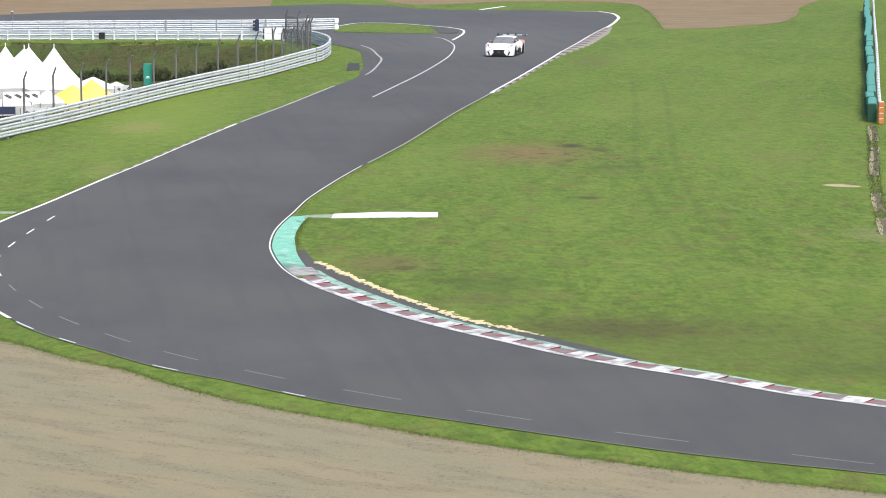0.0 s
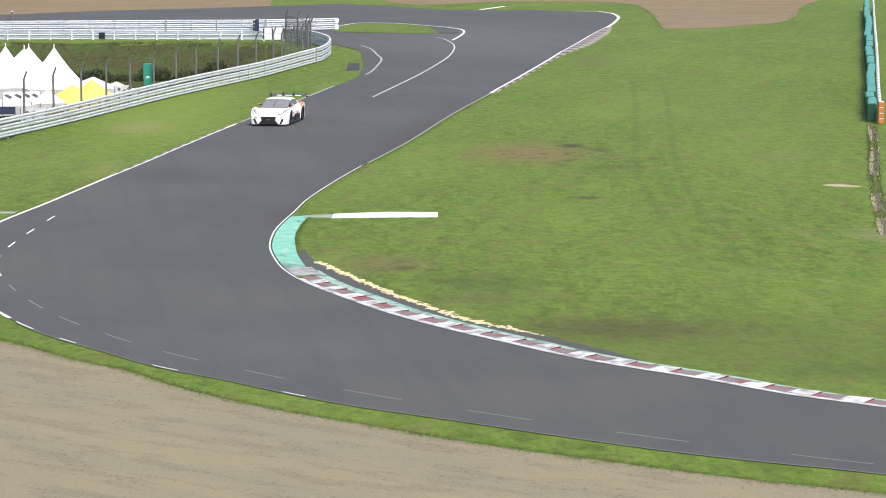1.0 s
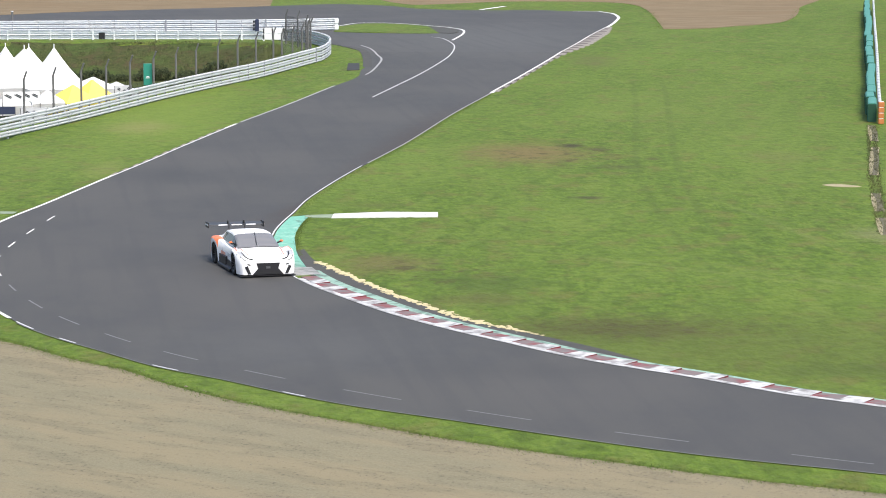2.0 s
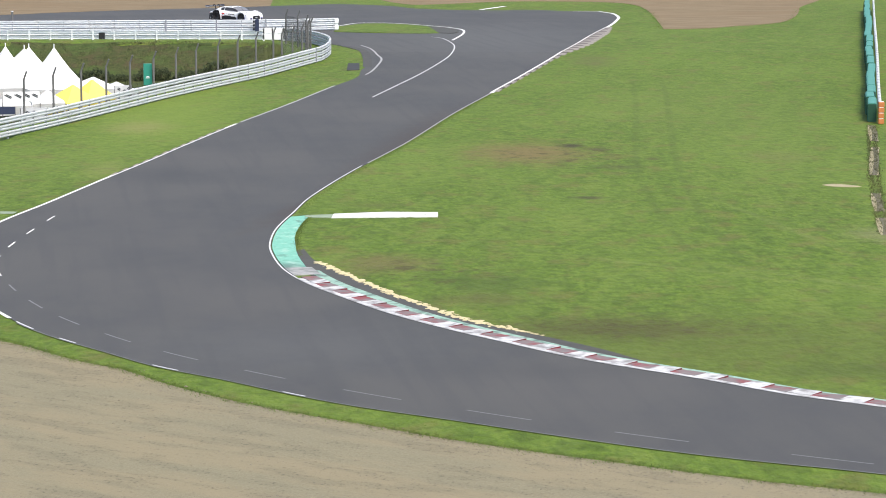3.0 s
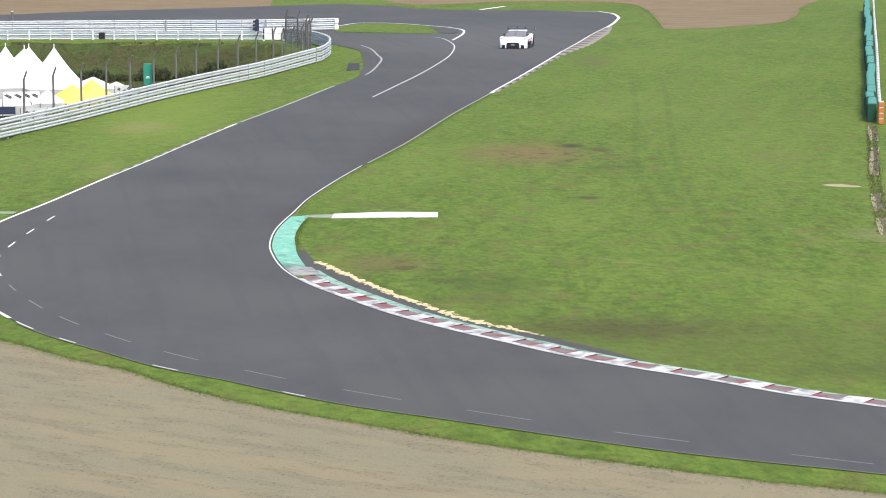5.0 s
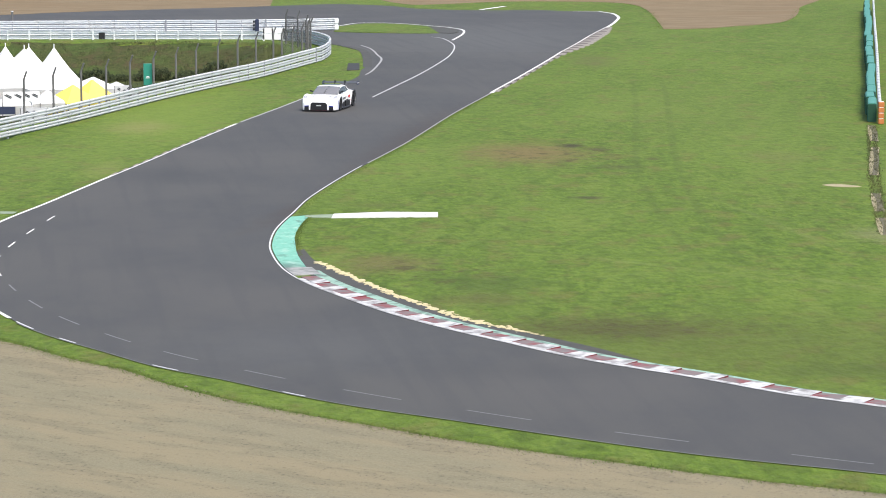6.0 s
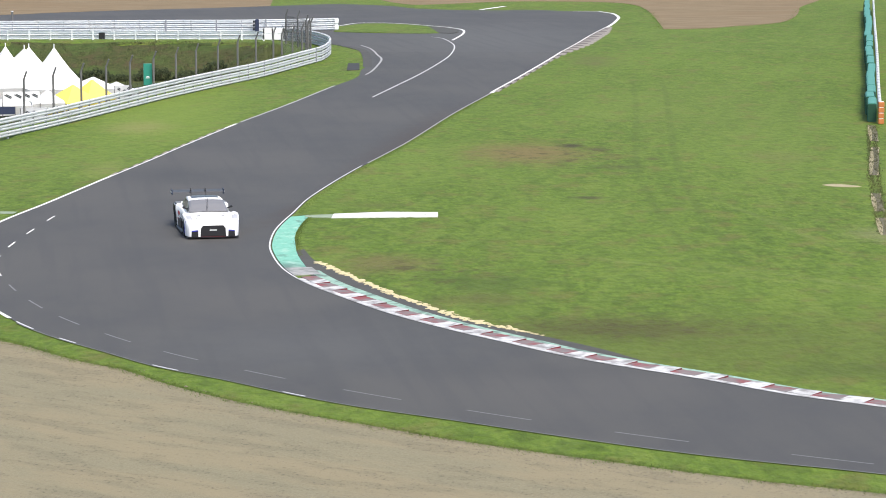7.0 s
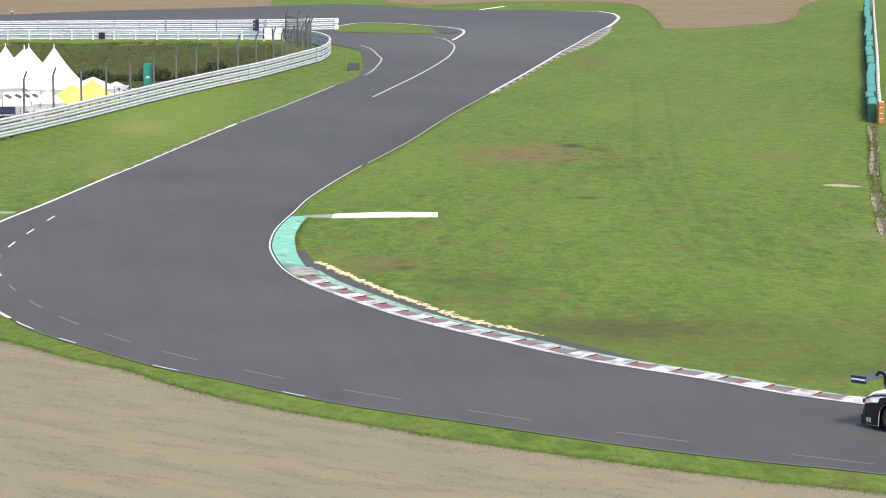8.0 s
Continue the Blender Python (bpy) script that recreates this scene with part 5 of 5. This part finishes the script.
def tufts(name, label, pts, height, spread, blades, material, rng, z=None, flat=0.5):
    """Clumps of narrow blades at the points, as one mesh."""
    n = len(pts)
    base = np.repeat(np.column_stack([pts, np.zeros(n) if z is None else z]), blades, axis=0)
    m = len(base)
    base[:, :2] += rng.normal(0, spread, (m, 2))
    ang, h = rng.uniform(0, 2 * math.pi, m), np.repeat(rng.uniform(0.5, 1.4, n), blades) * height * rng.uniform(0.6, 1.2, m)
    lean = rng.normal(0, flat, (m, 2)) * h[:, None]
    half = np.column_stack([np.cos(ang), np.sin(ang)]) * (h * 0.22)[:, None]
    co = np.zeros((m, 3, 3))
    co[:, :, :] = base[:, None, :]
    co[:, 0, :2] -= half
    co[:, 1, :2] += half
    co[:, 2, :2] += lean
    co[:, 2, 2] += h
    me = bpy.data.meshes.new(name)
    me.from_pydata(co.reshape(-1, 3).tolist(), [], np.arange(m * 3).reshape(-1, 3).tolist())
    me.materials.append(material)
    return tagged(new(name, me), label, "grass", "", "stuff")


def grow():
    rng = np.random.default_rng(7)
    infield = [(p.x, p.y) for p in beside([q for q in INNER if q.x < 40 and q.y < 110], -2.2)] + [(p.x, p.y) for p in beside([q for q in INNER if 110 <= q.y < 262], -0.35)] + [(44, 262), (22.0, 154), (40, 52)]
    for y0, y1, per, h in ((62, 95, 26, 0.024), (95, 125, 8, 0.026)):
        n = int((34 + 6) * (y1 - y0) * per)
        pts = np.column_stack([rng.uniform(-6, 34, n), rng.uniform(y0, y1, n)])
        pts = pts[inside(infield, pts)]
        pts = pts[(np.abs(pts[:, 0]) < pts[:, 1] * 0.155)]
        tufts("grass", "mown grass blades of the infield", pts, h, 0.10, 3, BLADES, rng, np.array([drop(y) for y in pts[:, 1]]), 1.5)
    strip = [(p.x, p.y) for p in OUTER if p.y < 96 and p.x < 22] + [(p.x, p.y) for p in reversed(GRAVEL_EDGE) if -16 < p.x < 22]
    pts = np.column_stack([rng.uniform(-18, 20, 90000), rng.uniform(56, 97, 90000)])
    pts = pts[inside(strip, pts)]
    tufts("grass", "mown grass strip between track and gravel", pts, 0.026, 0.06, 3, BLADES, rng, None, 1.0)
    rim = even([p for p in GRAVEL_EDGE if -18 < p.x < 20], 0.02)
    pts = np.array([(p.x, p.y) for p in rim]) + rng.normal(0, 0.10, (len(rim), 2))
    tufts("grass", "ragged grass edge of the gravel trap", pts, 0.055, 0.10, 4, DARK_BLADES, rng, None, 0.9)
    for line, w in ((beside([q for q in INNER if 99 < q.y < 170], -0.18), 0.05),):
        rim = even(line, 0.05)
        pts = np.array([(p.x, p.y) for p in rim]) + rng.normal(0, w, (len(rim), 2))
        pts = pts[pts[:, 1] > 115]
        tufts("grass", "uneven grass edge beside the asphalt", pts, 0.038, 0.05, 3, DARK_BLADES, rng)
    rim = even(glide([(-5.15, 114.2), (-5.35, 112.0), (-5.45, 108.7), (-5.3, 105.6), (-5.05, 102.7)], 0.4), 0.02)
    pts = np.array([(p.x, p.y) for p in rim]) + rng.normal(0, 0.035, (len(rim), 2)) + np.array([0.07, 0])
    tufts("grass", "ragged grass edge of the teal apron", pts, 0.04, 0.05, 3, DARK_BLADES, rng)
    # Dark blades along the far gravel also stand in for its lip's shade.
    rim = even(glide([(24.3, 247.7), (21.1, 243.2), (18.0, 242.1), (18.6, 256.1), (19.5, 280.3), (19.3, 300.6), (16.3, 309.4), (6.9, 311.3)], 1.0), 0.05) + even(glide([(24.3, 247.7), (29.8, 258.5), (34.9, 291.0)], 1.0), 0.05)
    pts = np.array([(p.x, p.y) for p in rim]) + rng.normal(0, 0.22, (len(rim), 2))
    tufts("grass", "ragged grass edge that darkens the far gravel's shaded lip", pts, 0.035, 0.12, 3, DARK_BLADES, rng, np.array([drop(y) for y in pts[:, 1]]), 0.8)
    rim = even(glide([(21.9, 151.0), (18.75, 128.2), (17.15, 115.5), (16.35, 108.5)], 1.0), 0.02)
    pts = np.array([(p.x, p.y) for p in rim]) + np.column_stack([rng.choice([-0.15, 0.15], len(rim)), np.zeros(len(rim))]) + rng.normal(0, 0.06, (len(rim), 2))
    tufts("grass", "sparse dry grass beside the bare earth", pts, 0.06, 0.06, 3, WEEDS, rng, None, 1.0)
    # rough weeds on the bank of the hollow
    n = 14000
    pts = np.column_stack([rng.uniform(-42, -10, n), rng.uniform(195, 220, n)])
    pts = pts[inside([(p.x, p.y) for p in BASIN], pts)]
    z = np.array([ground_z(x, y) for x, y in pts])
    tufts("weeds", "rough uncut grass and weeds on the bank", pts, 0.12, 0.18, 5, WEEDS, rng, z, 1.0)


def bush(x, y, r, seed, label):
    """A low shrub: many small leaves round a few stems."""
    rng = np.random.default_rng(seed)
    t = thing("bush", label, "bush", pose(x, y, ground_z(x, y)), "bushes at the foot of the bank")
    bm = bmesh.new()
    for k in range(6):
        a = k * 1.05 + seed
        tube(bm, (0, 0, -0.1), (math.cos(a) * r * 0.5, math.sin(a) * r * 0.5, r * 0.8), 0.03, 5, 0.01)
    part("stems", bm, STEM, t)
    n = 900
    d = rng.normal(0, 1, (n, 3))
    d /= np.linalg.norm(d, axis=1)[:, None]
    lump = 0.75 + 0.25 * np.sin(d[:, 0] * 5 + seed) * np.cos(d[:, 1] * 4 + seed * 2)
    c = d * (r * lump * rng.uniform(0.55, 1.05, n) ** 0.5)[:, None] * np.array([1.25, 1.0, 0.75]) + np.array([0, 0, r * 0.55])
    c = c[c[:, 2] > 0.02]
    n = len(c)
    u, v = rng.normal(0, 1, (n, 3)), rng.normal(0, 1, (n, 3))
    s = r * 0.10
    u, v = u / np.linalg.norm(u, axis=1)[:, None] * s, v / np.linalg.norm(v, axis=1)[:, None] * s
    co = np.stack([c - u, c - v * 0.6, c + u, c + v * 0.6], axis=1).reshape(-1, 3)
    me = bpy.data.meshes.new("leaves")
    me.from_pydata(co.tolist(), [], np.arange(n * 4).reshape(-1, 4).tolist())
    me.materials.append(BUSH)
    ob = new("leaves", me)
    ob.parent = t


def stones():
    rng = np.random.default_rng(3)
    n = 12000
    pts = np.column_stack([rng.uniform(-16, 18, n), rng.uniform(56, 90, n)])
    pts = pts[inside([(p.x, p.y - 0.1) for p in GRAVEL_EDGE] + [(60, 20), (-60, 20), (-60, 104)], pts)]
    rim = even([p for p in GRAVEL_EDGE if -18 < p.x < 20], 0.012)
    edge = np.array([(p.x, p.y) for p in rim]) + np.column_stack([rng.normal(-0.25, 0.35, len(rim)), -0.10 - np.abs(rng.normal(0, 0.55, len(rim)))])
    pts = np.vstack([pts, edge])
    n = len(pts)
    oct_v = np.array([(1, 0, 0), (0, 1, 0), (-1, 0, 0), (0, -1, 0), (0, 0, 1), (0, 0, -1)], float)
    oct_f = np.array([(0, 1, 4), (1, 2, 4), (2, 3, 4), (3, 0, 4), (1, 0, 5), (2, 1, 5), (3, 2, 5), (0, 3, 5)])
    size = rng.lognormal(-4.3, 0.4, n)
    co = oct_v[None] * size[:, None, None] * rng.uniform(0.5, 1.3, (n, 6, 1)) * np.array([1.2, 1.2, 0.7])
    co[:, :, :2] += pts[:, None, :]
    co[:, :, 2] += 0.015
    me = bpy.data.meshes.new("gravel_stones")
    me.from_pydata(co.reshape(-1, 3).tolist(), [], (oct_f[None] + 6 * np.arange(n)[:, None, None]).reshape(-1, 3).tolist())
    me.materials.append(STONE)
    tagged(new("gravel_stones", me), "loose beige stones on the gravel trap", "gravel", "", "stuff")


def sand_ridge():
    """Crumbled pale filler along the apron behind the kerb."""
    rng = np.random.default_rng(5)
    cuts = even([p for p in FILLER_LINE if p.x < 2.95 and p.y < 101.5], 0.04)
    verts, faces = [], []
    ico = bmesh.new()
    bmesh.ops.create_icosphere(ico, subdivisions=1, radius=1.0)
    base = np.array([v.co[:] for v in ico.verts])
    tris = np.array([[v.index for v in f.verts] for f in ico.faces])
    ico.free()
    for k, p in enumerate(cuts):
        fade = min(1.0, (len(cuts) - k) / 60 + 0.35)
        for j in range(2):
            if rng.uniform() > 0.62 + 0.35 * math.sin(k * 0.21) * math.sin(k * 0.047):
                continue
            s = rng.uniform(0.03, 0.09) * fade
            c = np.array([p.x + rng.normal(0, 0.07), p.y + 0.12 + rng.normal(0, 0.10), 0.01])
            v = base * (s * rng.uniform(0.7, 1.3, (len(base), 1))) * np.array([1.2, 1.2, 0.35]) + c
            faces += (tris + len(verts)).tolist()
            verts += v.tolist()
    me = bpy.data.meshes.new("filler_ridge")
    me.from_pydata(verts, [], faces)
    me.materials.append(FILLER)
    tagged(new("filler_ridge", me), "crumbled pale yellow filler along the kerb apron", "filler", "", "stuff")


grow()
stones()
sand_ridge()
rng = random.Random(11)
for k in range(15):
    bx = -16.2 - 0.95 * k + rng.uniform(-0.3, 0.3)
    bush(bx, 213.2 + rng.uniform(-1.2, 1.0), rng.uniform(0.5, 0.9), k, "dark green leafy bush at the foot of the bank")
ORANGE_ROWS = [
    (0.0, pose(4.24, 201.59, 0.02, 0.0, 0, -102.1)),
    (0.1, pose(3.19, 196.83, 0.02, 0.0, 0, -103.7)),
    (0.2, pose(2.01, 192.05, 0.02, 0.0, 0, -104.7)),
    (0.3, pose(0.74, 187.24, 0.02, 0.0, 0, -105.6)),
    (0.4, pose(-0.62, 182.41, 0.02, 0.0, 0, -106.2)),
    (0.5, pose(-2.03, 177.56, 0.02, 0.0, 0, -106.3)),
    (0.6, pose(-3.47, 172.68, 0.02, 0.0, 0, -105.9)),
    (0.7, pose(-4.88, 167.77, 0.02, 0.0, 0, -105.0)),
    (0.8, pose(-6.21, 162.82, 0.02, 0.0, 0, -103.7)),
    (0.9, pose(-7.43, 157.82, 0.02, 0.0, 0, -101.9)),
    (1.0, pose(-8.49, 152.74, 0.02, 0.0, 0, -99.7)),
    (1.1, pose(-9.37, 147.58, 0.02, 0.0, 0, -97.4)),
    (1.2, pose(-10.04, 142.32, 0.02, 0.0, 0, -95.0)),
    (1.3, pose(-10.50, 136.96, 0.02, 0.0, 0, -92.5)),
    (1.4, pose(-10.72, 131.52, 0.02, 0.0, 0, -89.9)),
    (1.5, pose(-10.70, 126.04, 0.02, 0.0, 0, -87.2)),
    (1.6, pose(-10.42, 120.55, 0.02, 0.0, 0, -84.3)),
    (1.7, pose(-9.86, 115.11, 0.02, 0.0, 0, -81.3)),
    (1.8, pose(-9.01, 109.82, 0.02, 0.0, 0, -78.4)),
    (1.9, pose(-7.89, 104.73, 0.02, -0.0, 0, -75.7)),
    (2.0, pose(-6.51, 99.90, 0.02, -0.4, 0, -72.8)),
    (2.1, pose(-4.94, 95.42, 0.02, -0.8, 0, -69.0)),
    (2.2, pose(-3.13, 91.22, 0.02, -1.2, 0, -64.9)),
    (2.3, pose(-1.06, 87.29, 0.02, -1.6, 0, -60.6)),
    (2.4, pose(1.27, 83.59, 0.02, -1.6, 0, -56.1)),
    (2.5, pose(3.89, 80.08, 0.02, -1.6, 0, -52.0)),
    (2.6, pose(6.72, 76.80, 0.02, -1.6, 0, -48.3)),
    (2.7, pose(9.72, 73.74, 0.02, -1.6, 0, -44.8)),
    (2.8, pose(12.88, 70.97, 0.02, -1.6, 0, -43.1)),
    (4.0, pose(51.77, 38.92, 0.02, 0.0, 0, -39.5)),
    (5.0, pose(84.18, 12.20, 0.02, 0.0, 0, -39.5)),
    (6.0, pose(116.59, -14.51, 0.02, 0.0, 0, -39.5)),
    (7.0, pose(149.00, -41.23, 0.02, 0.0, 0, -39.5)),
    (8.0, pose(181.41, -67.94, 0.02, 0.0, 0, -39.5)),
]
WHITE_ROWS = [
    (0.0, pose(-124.00, 242.15, -0.78, 0.0, 0, 10.0)),
    (1.0, pose(-82.83, 249.41, -0.93, 0.0, 0, 10.0)),
    (2.0, pose(-47.58, 255.63, -1.06, 0.0, 0, 4.0)),
    (2.5, pose(-32.16, 258.34, -1.12, 0.0, 0, -18.0)),
    (2.8, pose(-23.62, 259.85, -1.15, 0.0, 0, -30.0)),
    (2.9, pose(-20.83, 260.06, -1.16, 0.0, 0, -34.0)),
    (3.0, pose(-18.11, 260.07, -1.16, 0.0, 0, -38.0)),
    (3.1, pose(-15.47, 259.90, -1.15, 0.0, 0, -43.0)),
    (3.2, pose(-12.91, 259.52, -1.14, 0.0, 0, -48.0)),
    (3.3, pose(-10.50, 258.90, -1.13, 0.0, 0, -52.0)),
    (3.4, pose(-8.22, 258.07, -1.11, 0.0, 0, -56.0)),
    (3.5, pose(-6.07, 257.01, -1.09, 0.0, 0, -60.0)),
    (3.6, pose(-4.10, 255.70, -1.06, 0.0, 0, -63.0)),
    (3.7, pose(-2.28, 254.15, -1.03, 0.0, 0, -66.0)),
    (3.8, pose(-0.61, 252.36, -0.99, 0.0, 0, -69.0)),
    (3.9, pose(0.90, 250.32, -0.95, 0.0, 0, -72.0)),
    (4.0, pose(2.25, 248.00, -0.90, 0.0, 0, -75.0)),
    (4.1, pose(3.42, 245.42, -0.85, 0.0, 0, -77.7)),
    (4.2, pose(4.41, 242.55, -0.79, 0.0, 0, -80.3)),
    (4.3, pose(5.22, 239.41, -0.72, 0.0, 0, -83.0)),
    (4.4, pose(5.82, 235.99, -0.65, 0.0, 0, -85.3)),
    (4.5, pose(6.23, 232.31, -0.57, 0.0, 0, -87.7)),
    (4.6, pose(6.43, 228.39, -0.49, 0.0, 0, -90.0)),
    (4.7, pose(6.44, 224.23, -0.40, 0.0, 0, -92.5)),
    (4.8, pose(6.25, 219.88, -0.31, 0.0, 0, -94.9)),
    (4.9, pose(5.86, 215.35, -0.22, 0.0, 0, -97.1)),
    (5.0, pose(5.27, 210.67, -0.12, 0.0, 0, -98.9)),
    (5.1, pose(4.51, 205.87, -0.02, 0.0, 0, -100.5)),
    (5.2, pose(3.59, 200.98, 0.02, 0.0, 0, -101.8)),
    (5.3, pose(2.55, 196.02, 0.02, 0.0, 0, -102.9)),
    (5.4, pose(1.39, 191.01, 0.02, 0.0, 0, -103.7)),
    (5.5, pose(0.16, 185.98, 0.02, 0.0, 0, -104.2)),
    (5.6, pose(-1.12, 180.94, 0.02, 0.0, 0, -104.4)),
    (5.7, pose(-2.42, 175.91, 0.02, 0.0, 0, -104.4)),
    (5.8, pose(-3.71, 170.88, 0.02, 0.0, 0, -104.0)),
    (5.9, pose(-4.97, 165.85, 0.02, 0.0, 0, -103.3)),
    (6.0, pose(-6.16, 160.82, 0.02, 0.0, 0, -102.2)),
    (6.1, pose(-7.26, 155.77, 0.02, 0.0, 0, -100.8)),
    (6.2, pose(-8.23, 150.68, 0.02, 0.0, 0, -99.0)),
    (6.3, pose(-9.04, 145.54, 0.02, 0.0, 0, -96.9)),
    (6.4, pose(-9.66, 140.34, 0.02, 0.0, 0, -94.7)),
    (6.5, pose(-10.08, 135.11, 0.02, 0.0, 0, -92.3)),
    (6.6, pose(-10.27, 129.85, 0.02, 0.0, 0, -89.8)),
    (6.7, pose(-10.25, 124.61, 0.02, 0.0, 0, -87.1)),
    (6.8, pose(-10.00, 119.45, 0.02, 0.0, 0, -84.3)),
    (6.9, pose(-9.54, 114.41, 0.02, 0.0, 0, -81.4)),
    (7.0, pose(-8.84, 109.53, 0.02, 0.0, 0, -78.6)),
    (7.1, pose(-7.90, 104.84, 0.02, 0.0, 0, -75.9)),
    (7.2, pose(-6.71, 100.36, 0.02, -0.4, 0, -73.0)),
    (7.3, pose(-5.31, 96.13, 0.02, -0.8, 0, -69.3)),
    (7.4, pose(-3.63, 92.08, 0.02, -1.2, 0, -65.5)),
    (7.5, pose(-1.67, 88.20, 0.02, -1.0, 0, -61.9)),
    (7.6, pose(0.61, 84.47, 0.02, -1.0, 0, -57.6)),
    (7.7, pose(3.23, 80.86, 0.02, -1.0, 0, -53.3)),
    (7.8, pose(6.12, 77.41, 0.02, -1.0, 0, -49.1)),
    (7.9, pose(9.28, 74.13, 0.02, -1.0, 0, -45.3)),
    (8.0, pose(12.72, 71.09, 0.02, -1.0, 0, -43.4)),
]


def motions():
    walk(orange_car, ORANGE_ROWS)
    walk(white_car, WHITE_ROWS)
    for wheels in (orange_wheels, white_wheels):
        for hub in wheels:
            p = hub.matrix_basis.translation.copy()
            walk(hub, [(i / 30, pose(p.x, p.y, p.z, 0, (76 * i) % 360, 0)) for i in range(241)])


motions()
